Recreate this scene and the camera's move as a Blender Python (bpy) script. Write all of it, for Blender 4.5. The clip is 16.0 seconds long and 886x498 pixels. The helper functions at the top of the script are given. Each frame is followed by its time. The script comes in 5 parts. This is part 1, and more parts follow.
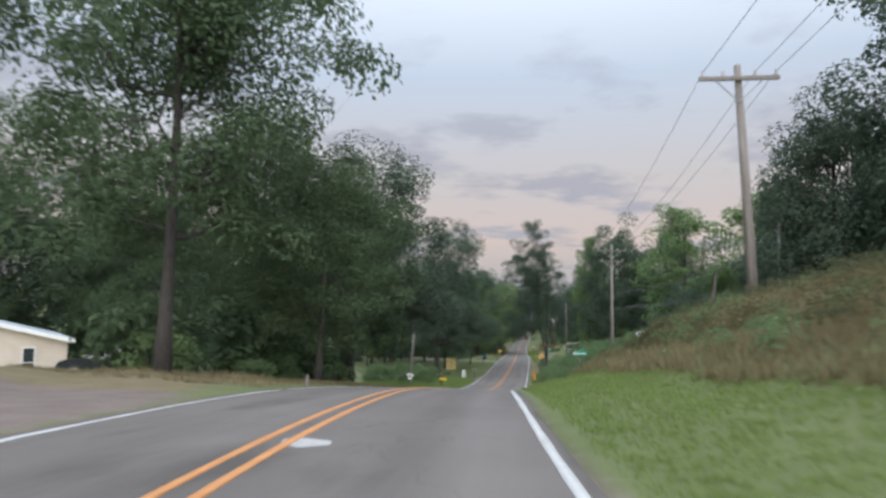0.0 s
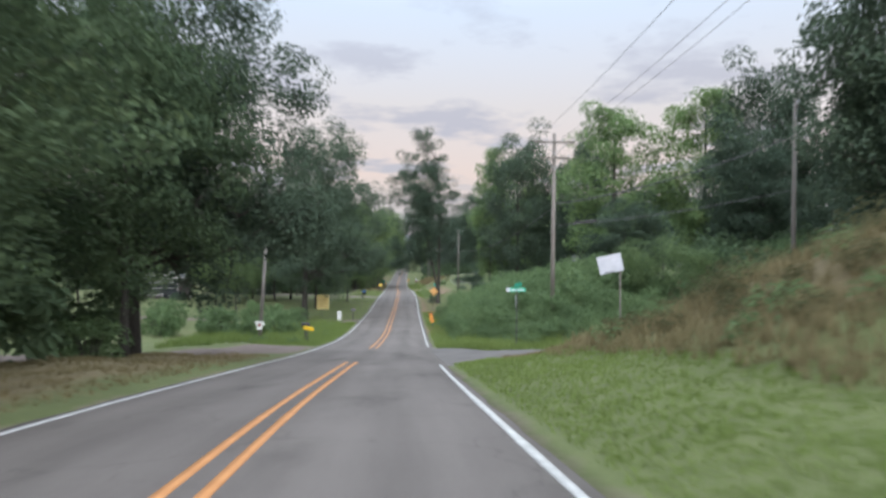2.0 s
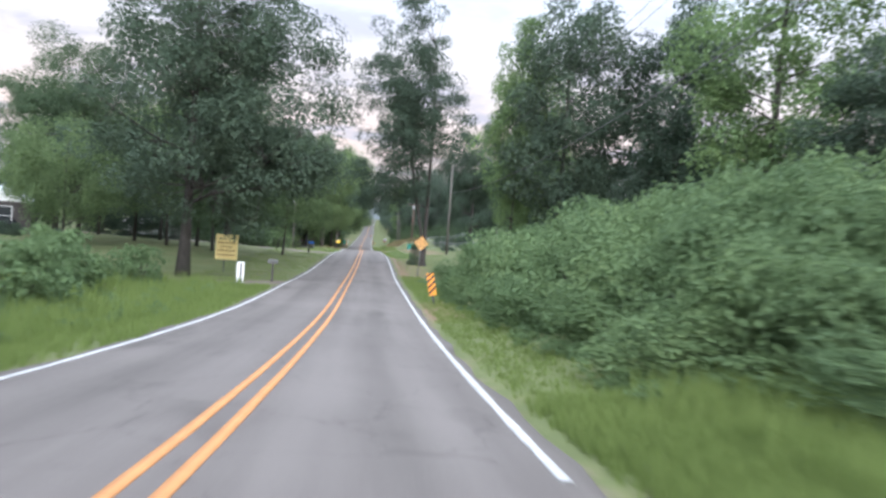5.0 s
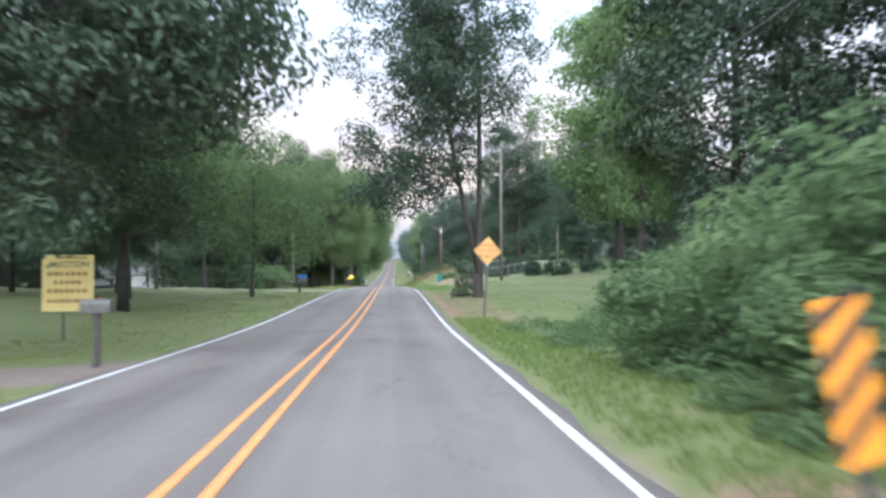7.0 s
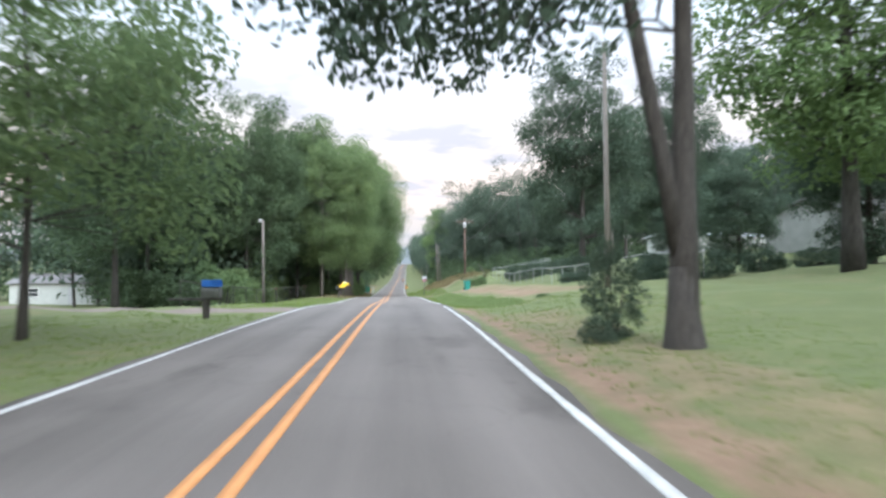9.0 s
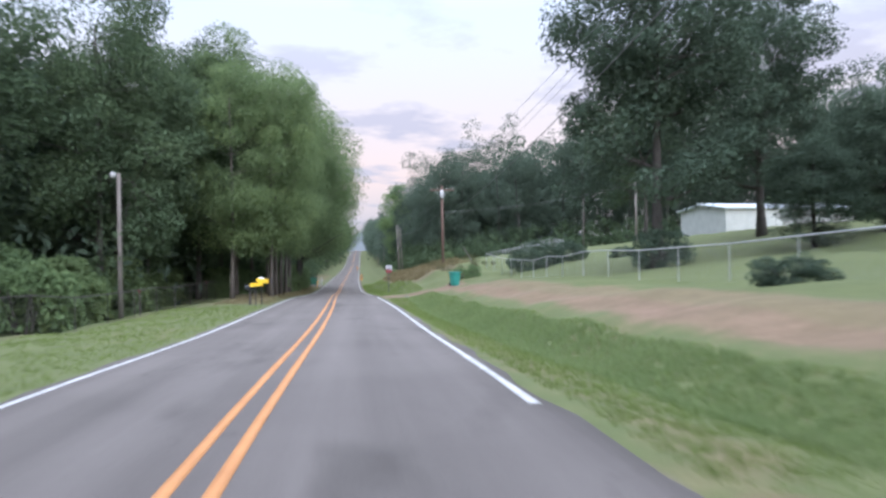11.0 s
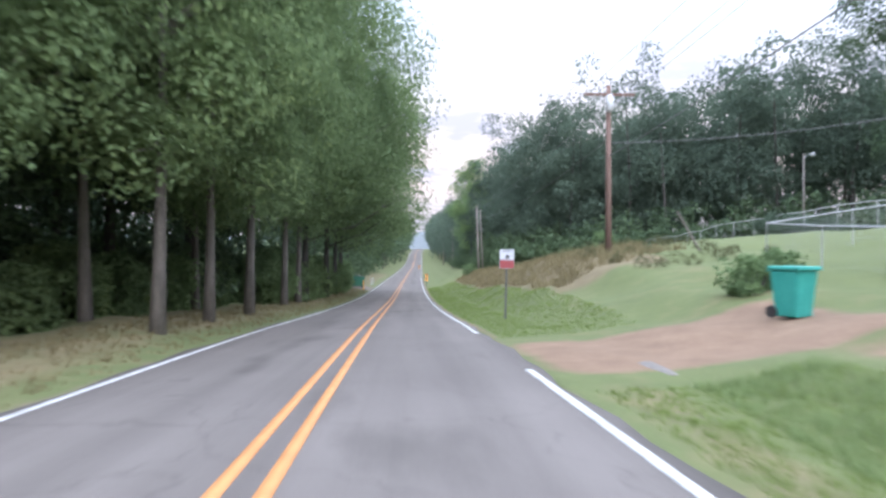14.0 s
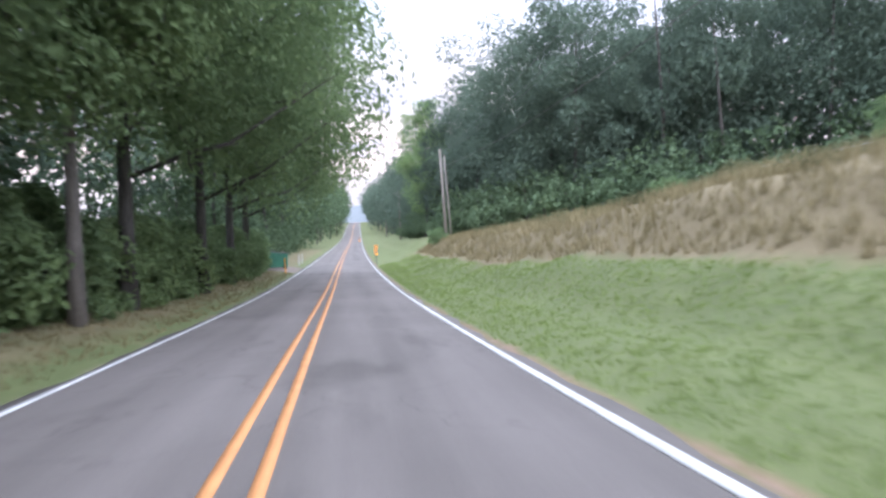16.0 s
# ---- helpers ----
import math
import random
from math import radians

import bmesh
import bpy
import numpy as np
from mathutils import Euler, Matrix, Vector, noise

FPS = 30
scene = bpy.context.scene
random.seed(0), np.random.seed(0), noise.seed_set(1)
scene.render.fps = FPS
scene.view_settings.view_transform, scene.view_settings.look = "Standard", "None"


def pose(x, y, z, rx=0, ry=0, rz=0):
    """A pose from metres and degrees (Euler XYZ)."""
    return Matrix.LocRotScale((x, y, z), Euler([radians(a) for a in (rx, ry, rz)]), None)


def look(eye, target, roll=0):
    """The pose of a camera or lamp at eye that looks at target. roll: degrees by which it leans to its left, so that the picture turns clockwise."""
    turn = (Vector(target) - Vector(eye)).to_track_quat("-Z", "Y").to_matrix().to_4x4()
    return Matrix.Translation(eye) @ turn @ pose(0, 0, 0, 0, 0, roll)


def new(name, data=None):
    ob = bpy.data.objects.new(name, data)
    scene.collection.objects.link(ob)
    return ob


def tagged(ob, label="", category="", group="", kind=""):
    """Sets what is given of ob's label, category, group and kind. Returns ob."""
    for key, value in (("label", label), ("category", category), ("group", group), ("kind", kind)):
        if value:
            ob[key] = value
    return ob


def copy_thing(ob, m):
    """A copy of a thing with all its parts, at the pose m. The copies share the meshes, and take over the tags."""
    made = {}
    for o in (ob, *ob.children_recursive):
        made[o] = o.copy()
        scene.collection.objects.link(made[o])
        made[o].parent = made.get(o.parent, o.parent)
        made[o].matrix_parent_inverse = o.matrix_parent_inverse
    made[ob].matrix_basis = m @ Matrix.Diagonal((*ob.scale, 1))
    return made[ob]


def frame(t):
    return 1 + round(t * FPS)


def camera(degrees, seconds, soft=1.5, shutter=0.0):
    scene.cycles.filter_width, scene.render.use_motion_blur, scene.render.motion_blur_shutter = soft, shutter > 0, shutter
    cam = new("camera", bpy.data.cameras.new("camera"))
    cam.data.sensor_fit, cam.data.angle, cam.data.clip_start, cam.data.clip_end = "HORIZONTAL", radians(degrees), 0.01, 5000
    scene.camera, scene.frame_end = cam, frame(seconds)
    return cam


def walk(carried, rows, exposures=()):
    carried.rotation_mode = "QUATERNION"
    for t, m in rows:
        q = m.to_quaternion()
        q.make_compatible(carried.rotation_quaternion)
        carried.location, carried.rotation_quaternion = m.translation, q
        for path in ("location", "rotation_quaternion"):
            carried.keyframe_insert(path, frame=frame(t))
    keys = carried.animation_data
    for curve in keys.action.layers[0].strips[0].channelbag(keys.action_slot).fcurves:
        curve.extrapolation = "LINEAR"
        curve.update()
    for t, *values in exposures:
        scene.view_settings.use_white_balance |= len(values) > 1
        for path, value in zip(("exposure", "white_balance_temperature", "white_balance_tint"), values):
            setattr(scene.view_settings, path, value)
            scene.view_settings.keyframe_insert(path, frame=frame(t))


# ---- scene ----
cam = camera(64.7, 16.0, soft=2.8, shutter=0.45)

PATH = [
    (0.0, 2.229, -15.157, 8.669, 95.04, -0.73, 6.63),
    (0.5, 1.520, -10.290, 8.654, 94.85, -1.75, 4.55),
    (1.0, 1.034, -5.334, 8.482, 93.39, -0.91, 2.03),
    (1.5, 0.668, -0.239, 8.112, 91.77, -1.16, -0.95),
    (2.0, 0.442, 4.889, 7.715, 89.73, -0.63, -3.55),
    (2.5, 0.347, 10.116, 7.155, 87.27, -0.77, -4.77),
    (3.0, 0.265, 15.504, 6.609, 88.05, -4.69, -8.34),
    (3.5, 0.223, 20.954, 5.966, 88.69, -5.14, -8.62),
    (4.0, 0.269, 26.578, 5.338, 88.12, -5.59, -7.46),
    (4.5, 0.328, 32.423, 4.689, 87.40, -5.13, -6.78),
    (5.0, 0.426, 38.365, 4.027, 87.63, -4.42, -6.38),
    (5.5, 0.545, 44.457, 3.401, 88.47, -2.95, -5.75),
    (6.0, 0.659, 50.633, 2.852, 89.50, -1.34, -5.10),
    (6.4, 0.744, 55.589, 2.476, 90.17, -0.35, -4.73),
    (6.8, 0.816, 60.522, 2.165, 90.47, 0.05, -4.62),
    (7.0, 0.850, 62.977, 2.065, 90.54, 0.04, -4.71),
    (7.5, 0.930, 69.349, 1.848, 89.99, -1.16, -3.54),
    (8.0, 1.031, 75.885, 1.591, 90.12, -0.87, -1.64),
    (8.5, 1.139, 82.292, 1.362, 90.83, 0.44, -2.66),
    (9.0, 1.138, 88.800, 1.260, 91.08, 0.52, -3.85),
    (9.2, 1.180, 91.362, 1.200, 91.10, 0.91, -4.24),
    (9.7, 1.220, 97.701, 1.141, 90.97, 1.06, -4.94),
    (10.2, 1.245, 103.912, 1.096, 90.60, 1.04, -6.11),
    (10.7, 1.254, 109.997, 1.016, 90.08, 1.00, -7.27),
    (11.3, 1.246, 117.139, 0.865, 89.40, 1.15, -7.93),
    (11.5, 1.256, 119.491, 0.757, 88.66, 1.53, -7.94),
    (12.0, 1.312, 125.216, 0.512, 87.84, 1.77, -7.99),
    (12.5, 1.354, 131.165, 0.270, 89.43, 2.23, -7.50),
    (13.0, 1.383, 137.332, 0.014, 92.42, 1.40, -5.40),
    (13.5, 1.329, 143.415, -0.225, 91.63, 1.08, -3.26),
    (14.0, 1.290, 149.265, -0.412, 90.06, -0.07, -2.67),
    (14.5, 1.157, 155.257, -0.636, 89.42, 0.85, -3.13),
    (15.0, 1.007, 161.390, -0.926, 89.22, 1.84, -4.78),
    (15.5, 0.828, 167.588, -1.208, 88.72, 1.17, -6.48),
    (16.0, 0.734, 173.779, -1.519, 87.72, 2.47, -7.90),
]
EXPOSURES = [(t, e, k, g) for t, e, k, g in ((0.0, -0.06, 6400, 10.5), (1.5, 0.1, 6400, 10.5), (2.5, 0.46, 6400, 10), (4.5, 0.7, 6250, 13), (7.0, 0.93, 6100, 11), (9.0, 0.9, 6300, 9), (11.5, 0.55, 5950, 19), (13.0, 0.82, 5900, 21), (14.5, 1.05, 6000, 14), (16.0, 1.24, 5950, 19))]
walk(cam, [(t, pose(*p)) for t, *p in PATH], EXPOSURES)

# ---- world and light ----
def build_world():
    w = bpy.data.worlds.new("evening_sky")
    w.use_nodes = True
    scene.world = w
    nt = w.node_tree
    nt.nodes.clear()
    N, L = nt.nodes.new, nt.links.new
    out, bg = N("ShaderNodeOutputWorld"), N("ShaderNodeBackground")
    tc, sep = N("ShaderNodeTexCoord"), N("ShaderNodeSeparateXYZ")
    L(tc.outputs["Generated"], sep.inputs[0])
    ramp = N("ShaderNodeValToRGB")
    r = ramp.color_ramp
    r.elements[0].position, r.elements[0].color = 0.0, (0.52, 0.48, 0.52, 1)
    r.elements[1].position, r.elements[1].color = 1.0, (2.3, 2.55, 2.9, 1)
    for p, c in ((0.035, (0.45, 0.425, 0.48)), (0.10, (0.74, 0.575, 0.52)), (0.19, (0.72, 0.655, 0.63)), (0.32, (0.70, 0.79, 0.92)), (0.55, (1.4, 1.53, 1.70))):
        e = r.elements.new(p)
        e.color = (*c, 1)
    L(sep.outputs[2], ramp.inputs[0])
    # clouds lie on a flat layer: direction divided by its height
    add = N("ShaderNodeMath")
    add.operation, add.inputs[1].default_value = "ADD", 0.10
    L(sep.outputs[2], add.inputs[0])
    div = N("ShaderNodeVectorMath")
    div.operation = "DIVIDE"
    comb = N("ShaderNodeCombineXYZ")
    for i in range(3):
        L(add.outputs[0], comb.inputs[i])
    L(tc.outputs["Generated"], div.inputs[0])
    L(comb.outputs[0], div.inputs[1])
    no = N("ShaderNodeTexNoise")
    no.inputs["Scale"].default_value, no.inputs["Detail"].default_value, no.inputs["Roughness"].default_value = 1.35, 7, 0.58
    L(div.outputs[0], no.inputs["Vector"])
    mask = N("ShaderNodeValToRGB")
    mask.color_ramp.elements[0].position, mask.color_ramp.elements[1].position = 0.515, 0.61
    L(no.outputs[0], mask.inputs[0])
    low = N("ShaderNodeMapRange")
    low.inputs[1].default_value, low.inputs[2].default_value = 0.44, 0.14
    L(sep.outputs[2], low.inputs[0])
    both = N("ShaderNodeMath")
    both.operation = "MULTIPLY"
    L(mask.outputs[0], both.inputs[0])
    L(low.outputs[0], both.inputs[1])
    half = N("ShaderNodeMath")
    half.operation, half.inputs[1].default_value = "MULTIPLY", 0.8
    L(both.outputs[0], half.inputs[0])
    cloud = N("ShaderNodeMix")
    cloud.data_type = "RGBA"
    cloud.inputs["B"].default_value = (0.40, 0.39, 0.47, 1)
    L(half.outputs[0], cloud.inputs["Factor"])
    L(ramp.outputs[0], cloud.inputs["A"])
    sky = N("ShaderNodeTexSky")
    sky.sky_type, sky.sun_disc, sky.sun_elevation, sky.sun_rotation = "NISHITA", False, radians(20), radians(180)
    glow = N("ShaderNodeMix")
    glow.data_type, glow.blend_type = "RGBA", "ADD"
    glow.inputs["Factor"].default_value = 0.02
    L(cloud.outputs["Result"], glow.inputs["A"])
    L(sky.outputs[0], glow.inputs["B"])
    # the evening glow lies behind the traveller, opposite the pink band ahead
    west = N("ShaderNodeMapRange")
    west.interpolation_type = "SMOOTHSTEP"
    west.inputs[1].default_value, west.inputs[2].default_value, west.inputs[3].default_value, west.inputs[4].default_value = 0.1, -1.0, 1.0, 2.3
    L(sep.outputs[1], west.inputs[0])
    warm = N("ShaderNodeVectorMath")
    warm.operation = "SCALE"
    L(glow.outputs["Result"], warm.inputs[0])
    L(west.outputs[0], warm.inputs["Scale"])
    L(warm.outputs[0], bg.inputs[0])
    bg.inputs[1].default_value = 0.82
    L(bg.outputs[0], out.inputs[0])


build_world()
sun = new("sun", bpy.data.lights.new("sun", "SUN"))
sun.data.energy, sun.data.angle, sun.data.color = 2.05, radians(50), (1.0, 0.96, 0.92)
sun.matrix_world = look((0, 0, 0), (-0.15, 0.88, -0.33))

# ---- materials ----
def material(name, rough=0.8, metal=0.0):
    m = bpy.data.materials.new(name)
    m.use_nodes = True
    b = m.node_tree.nodes["Principled BSDF"]
    b.inputs["Roughness"].default_value, b.inputs["Metallic"].default_value = rough, metal
    return m, m.node_tree, b


def mottled(name, c1, c2, scale=4.0, rough=0.8, bump=0.2, metal=0.0, fine=8.0, stretch=(1, 1, 1), grime=None):
    """Two tones by noise at a large and a fine scale, with relief."""
    m, nt, b = material(name, rough, metal)
    N, L = nt.nodes.new, nt.links.new
    tc, mp = N("ShaderNodeTexCoord"), N("ShaderNodeMapping")
    mp.inputs["Scale"].default_value = stretch
    L(tc.outputs["Object"], mp.inputs[0])
    a, f = N("ShaderNodeTexNoise"), N("ShaderNodeTexNoise")
    a.inputs["Scale"].default_value, a.inputs["Detail"].default_value = scale, 4
    f.inputs["Scale"].default_value, f.inputs["Detail"].default_value = scale * fine, 5
    for n in (a, f):
        L(mp.outputs[0], n.inputs["Vector"])
    mid = N("ShaderNodeMath")
    mid.operation, mid.inputs[1].default_value = "MULTIPLY_ADD", 0.55
    half = N("ShaderNodeMath")
    half.operation, half.inputs[1].default_value = "MULTIPLY", 0.45
    L(f.outputs[0], half.inputs[0])
    L(a.outputs[0], mid.inputs[0])
    L(half.outputs[0], mid.inputs[2])
    ramp = N("ShaderNodeValToRGB")
    ramp.color_ramp.elements[0].position, ramp.color_ramp.elements[1].position = 0.32, 0.68
    ramp.color_ramp.elements[0].color, ramp.color_ramp.elements[1].color = (*c1, 1), (*c2, 1)
    L(mid.outputs[0], ramp.inputs[0])
    L(ramp.outputs[0], b.inputs["Base Color"])
    if bump:
        bp = N("ShaderNodeBump")
        bp.inputs["Strength"].default_value, bp.inputs["Distance"].default_value = bump, 0.02
        L(f.outputs[0], bp.inputs["Height"])
        L(bp.outputs[0], b.inputs["Normal"])
    return m


def leafy(name, dark, light, yellow, through_light=0.3):
    """Leaves: each leaf and each plant its own tone, some light passing through."""
    m, nt, b = material(name, 0.6)
    b.inputs["Specular IOR Level"].default_value = 0.1
    N, L = nt.nodes.new, nt.links.new
    geo, info = N("ShaderNodeNewGeometry"), N("ShaderNodeObjectInfo")
    tc, no = N("ShaderNodeTexCoord"), N("ShaderNodeTexNoise")
    no.inputs["Scale"].default_value, no.inputs["Detail"].default_value = 0.45, 3
    L(tc.outputs["Object"], no.inputs["Vector"])
    s = N("ShaderNodeMath")
    s.operation, s.inputs[1].default_value = "MULTIPLY_ADD", 0.22
    L(geo.outputs["Random Per Island"], s.inputs[0])
    n2 = N("ShaderNodeMath")
    n2.operation, n2.inputs[1].default_value, n2.inputs[2].default_value = "MULTIPLY_ADD", 0.9, -0.2
    L(no.outputs[0], n2.inputs[0])
    L(n2.outputs[0], s.inputs[2])
    o = N("ShaderNodeMath")
    o.operation, o.inputs[1].default_value = "MULTIPLY_ADD", 0.18
    L(info.outputs["Random"], o.inputs[0])
    L(s.outputs[0], o.inputs[2])
    ramp = N("ShaderNodeValToRGB")
    ramp.color_ramp.elements[0].position, ramp.color_ramp.elements[1].position = 0.15, 0.95
    ramp.color_ramp.elements[0].color, ramp.color_ramp.elements[1].color = (*dark, 1), (*yellow, 1)
    e = ramp.color_ramp.elements.new(0.6)
    e.color = (*light, 1)
    L(o.outputs[0], ramp.inputs[0])
    L(ramp.outputs[0], b.inputs["Base Color"])
    tr, mix = N("ShaderNodeBsdfTranslucent"), N("ShaderNodeMixShader")
    L(ramp.outputs[0], tr.inputs[0])
    mix.inputs[0].default_value = through_light
    L(b.outputs[0], mix.inputs[1])
    L(tr.outputs[0], mix.inputs[2])
    L(mix.outputs[0], nt.nodes["Material Output"].inputs[0])
    return m


def asphalt_material():
    """Worn grey asphalt: fine stones, dark and pale patches, paler wheel tracks."""
    m, nt, b = material("asphalt", 0.8)
    b.inputs["Specular IOR Level"].default_value = 0.3
    N, L = nt.nodes.new, nt.links.new
    tc = N("ShaderNodeTexCoord")
    def noise_at(scale, detail, stretch):
        mp, n = N("ShaderNodeMapping"), N("ShaderNodeTexNoise")
        mp.inputs["Scale"].default_value = stretch
        n.inputs["Scale"].default_value, n.inputs["Detail"].default_value = scale, detail
        L(tc.outputs["Object"], mp.inputs[0])
        L(mp.outputs[0], n.inputs["Vector"])
        return n.outputs[0]
    def maths(op, a, b_, c=None):
        n = N("ShaderNodeMath")
        n.operation = op
        for i, v in enumerate((a, b_, c)):
            if v is None:
                continue
            if isinstance(v, (int, float)):
                n.inputs[i].default_value = v
            else:
                L(v, n.inputs[i])
        return n.outputs[0]
    big, streak, grit = noise_at(0.25, 4, (1, 1, 1)), noise_at(1.0, 5, (1.6, 0.05, 1)), noise_at(45, 3, (1, 1, 1))
    at = N("ShaderNodeAttribute")
    at.attribute_name = "lateral"
    wave = maths("COSINE", maths("MULTIPLY", at.outputs["Fac"], 4.2), 0.0)
    v = maths("MULTIPLY_ADD", big, 0.45, maths("MULTIPLY_ADD", streak, 0.55, maths("MULTIPLY", grit, 0.25)))
    v = maths("MULTIPLY_ADD", wave, -0.06, v)
    # tar stains and thin wandering cracks
    stain = N("ShaderNodeMapRange")
    stain.inputs[1].default_value, stain.inputs[2].default_value, stain.inputs[3].default_value, stain.inputs[4].default_value = 0.58, 0.70, 0.0, 0.2
    L(noise_at(0.55, 5, (1.3, 0.5, 1)), stain.inputs[0])
    v = maths("SUBTRACT", v, stain.outputs[0])
    vo, mp = N("ShaderNodeTexVoronoi"), N("ShaderNodeVectorMath")
    vo.feature, vo.inputs["Scale"].default_value = "DISTANCE_TO_EDGE", 0.42
    wig = N("ShaderNodeTexNoise")
    wig.inputs["Scale"].default_value, wig.inputs["Detail"].default_value = 1.6, 4
    L(tc.outputs["Object"], wig.inputs["Vector"])
    mp.operation = "MULTIPLY_ADD"
    mp.inputs[1].default_value = (1.2, 1.2, 0)
    L(wig.outputs["Color"], mp.inputs[0])
    L(tc.outputs["Object"], mp.inputs[2])
    L(mp.outputs[0], vo.inputs["Vector"])
    line = N("ShaderNodeMapRange")
    line.inputs[1].default_value, line.inputs[2].default_value, line.inputs[3].default_value, line.inputs[4].default_value = 0.0, 0.012, 0.16, 0.0
    L(vo.outputs["Distance"], line.inputs[0])
    v = maths("SUBTRACT", v, maths("MULTIPLY", line.outputs[0], maths("GREATER_THAN", big, 0.5)))
    ramp = N("ShaderNodeValToRGB")
    ramp.color_ramp.elements[0].position, ramp.color_ramp.elements[1].position = 0.33, 0.82
    ramp.color_ramp.elements[0].color, ramp.color_ramp.elements[1].color = (0.073, 0.064, 0.058, 1), (0.16, 0.142, 0.13, 1)
    L(v, ramp.inputs[0])
    L(ramp.outputs[0], b.inputs["Base Color"])
    bp = N("ShaderNodeBump")
    bp.inputs["Strength"].default_value, bp.inputs["Distance"].default_value = 0.35, 0.01
    L(grit, bp.inputs["Height"])
    L(bp.outputs[0], b.inputs["Normal"])
    return m


def ground_material():
    """Grass that goes from mown green to dry straw, clay and gravel by its own map."""
    m, nt, b = material("grassland", 0.95)
    N, L = nt.nodes.new, nt.links.new
    tc = N("ShaderNodeTexCoord")
    def noise_at(scale, detail, rough=0.6):
        n = N("ShaderNodeTexNoise")
        n.inputs["Scale"].default_value, n.inputs["Detail"].default_value, n.inputs["Roughness"].default_value = scale, detail, rough
        L(tc.outputs["Object"], n.inputs["Vector"])
        return n.outputs[0]
    big, mid, fine = noise_at(0.22, 4), noise_at(1.3, 5), noise_at(14, 5, 0.7)
    def ramp_of(src, stops):
        r = N("ShaderNodeValToRGB")
        r.color_ramp.elements[0].position, r.color_ramp.elements[0].color = stops[0][0], (*stops[0][1], 1)
        r.color_ramp.elements[1].position, r.color_ramp.elements[1].color = stops[-1][0], (*stops[-1][1], 1)
        for p, c in stops[1:-1]:
            r.color_ramp.elements.new(p).color = (*c, 1)
        L(src, r.inputs[0])
        return r.outputs[0]
    def mixed(fac, a, c):
        n = N("ShaderNodeMix")
        n.data_type = "RGBA"
        L(fac, n.inputs["Factor"])
        L(a, n.inputs["A"])
        L(c, n.inputs["B"])
        return n.outputs["Result"]
    def mul(a, k, add=0.0):
        n = N("ShaderNodeMath")
        n.operation, n.inputs[1].default_value, n.inputs[2].default_value = "MULTIPLY_ADD", k, add
        L(a, n.inputs[0])
        return n.outputs[0]
    def plus(a, c, op="ADD"):
        n = N("ShaderNodeMath")
        n.operation = op
        L(a, n.inputs[0])
        L(c, n.inputs[1])
        return n.outputs[0]
    blend = plus(mul(mid, 0.5), mul(fine, 0.5))
    green = ramp_of(blend, [(0.22, (0.068, 0.09, 0.028)), (0.5, (0.096, 0.117, 0.038)), (0.78, (0.13, 0.145, 0.051))])
    straw = ramp_of(blend, [(0.22, (0.095, 0.073, 0.036)), (0.5, (0.15, 0.118, 0.06)), (0.78, (0.23, 0.182, 0.10))])
    clay = ramp_of(blend, [(0.26, (0.12, 0.073, 0.044)), (0.52, (0.186, 0.12, 0.076)), (0.78, (0.26, 0.185, 0.126))])
    stone = ramp_of(blend, [(0.3, (0.1, 0.075, 0.062)), (0.55, (0.158, 0.122, 0.104)), (0.75, (0.22, 0.186, 0.166))])
    def weight(name):
        a = N("ShaderNodeAttribute")
        a.attribute_name = name
        s = plus(mul(a.outputs["Fac"], 2.2, -1.1), plus(mul(big, 0.8), mul(mid, 0.8)))
        n = N("ShaderNodeMapRange")
        n.inputs[1].default_value, n.inputs[2].default_value = 0.55, 1.05
        L(s, n.inputs[0])
        return n.outputs[0]
    col = mixed(weight("straw"), green, straw)
    col = mixed(weight("clay"), col, clay)
    col = mixed(weight("gravel"), col, stone)
    L(col, b.inputs["Base Color"])
    bp = N("ShaderNodeBump")
    bp.inputs["Strength"].default_value, bp.inputs["Distance"].default_value = 0.35, 0.05
    L(blend, bp.inputs["Height"])
    L(bp.outputs[0], b.inputs["Normal"])
    return m


ASPHALT, GROUND = asphalt_material(), ground_material()
SIDE_ASPHALT = mottled("side_asphalt", (0.085, 0.079, 0.074), (0.162, 0.15, 0.142), 0.8, 0.85, 0.3, fine=30)
SIDE_ASPHALT.node_tree.nodes["Principled BSDF"].inputs["Specular IOR Level"].default_value = 0.3
WHITE_LINE = mottled("white_line", (0.30, 0.30, 0.29), (0.60, 0.60, 0.585), 3.0, 0.7, 0.2, fine=14)
YELLOW_LINE = mottled("yellow_line", (0.41, 0.175, 0.06), (0.58, 0.265, 0.095), 3.0, 0.7, 0.2, fine=14)
BARK = mottled("bark", (0.02, 0.018, 0.016), (0.082, 0.074, 0.067), 6.0, 0.95, 1.0, stretch=(3, 3, 0.5))
PALE_BARK = mottled("pale_bark", (0.052, 0.046, 0.04), (0.15, 0.132, 0.116), 2.5, 0.95, 0.9, stretch=(3, 3, 0.5))
POLE_WOOD = mottled("pole_wood", (0.105, 0.094, 0.084), (0.235, 0.212, 0.192), 3.0, 0.9, 0.5, stretch=(4, 4, 0.3))
RED_WOOD = mottled("treated_wood", (0.095, 0.06, 0.05), (0.18, 0.115, 0.095), 3.0, 0.9, 0.5, stretch=(4, 4, 0.3))
GREY_WOOD = mottled("grey_wood", (0.10, 0.09, 0.08), (0.24, 0.22, 0.2), 6.0, 0.9, 0.5, stretch=(2, 2, 0.5))
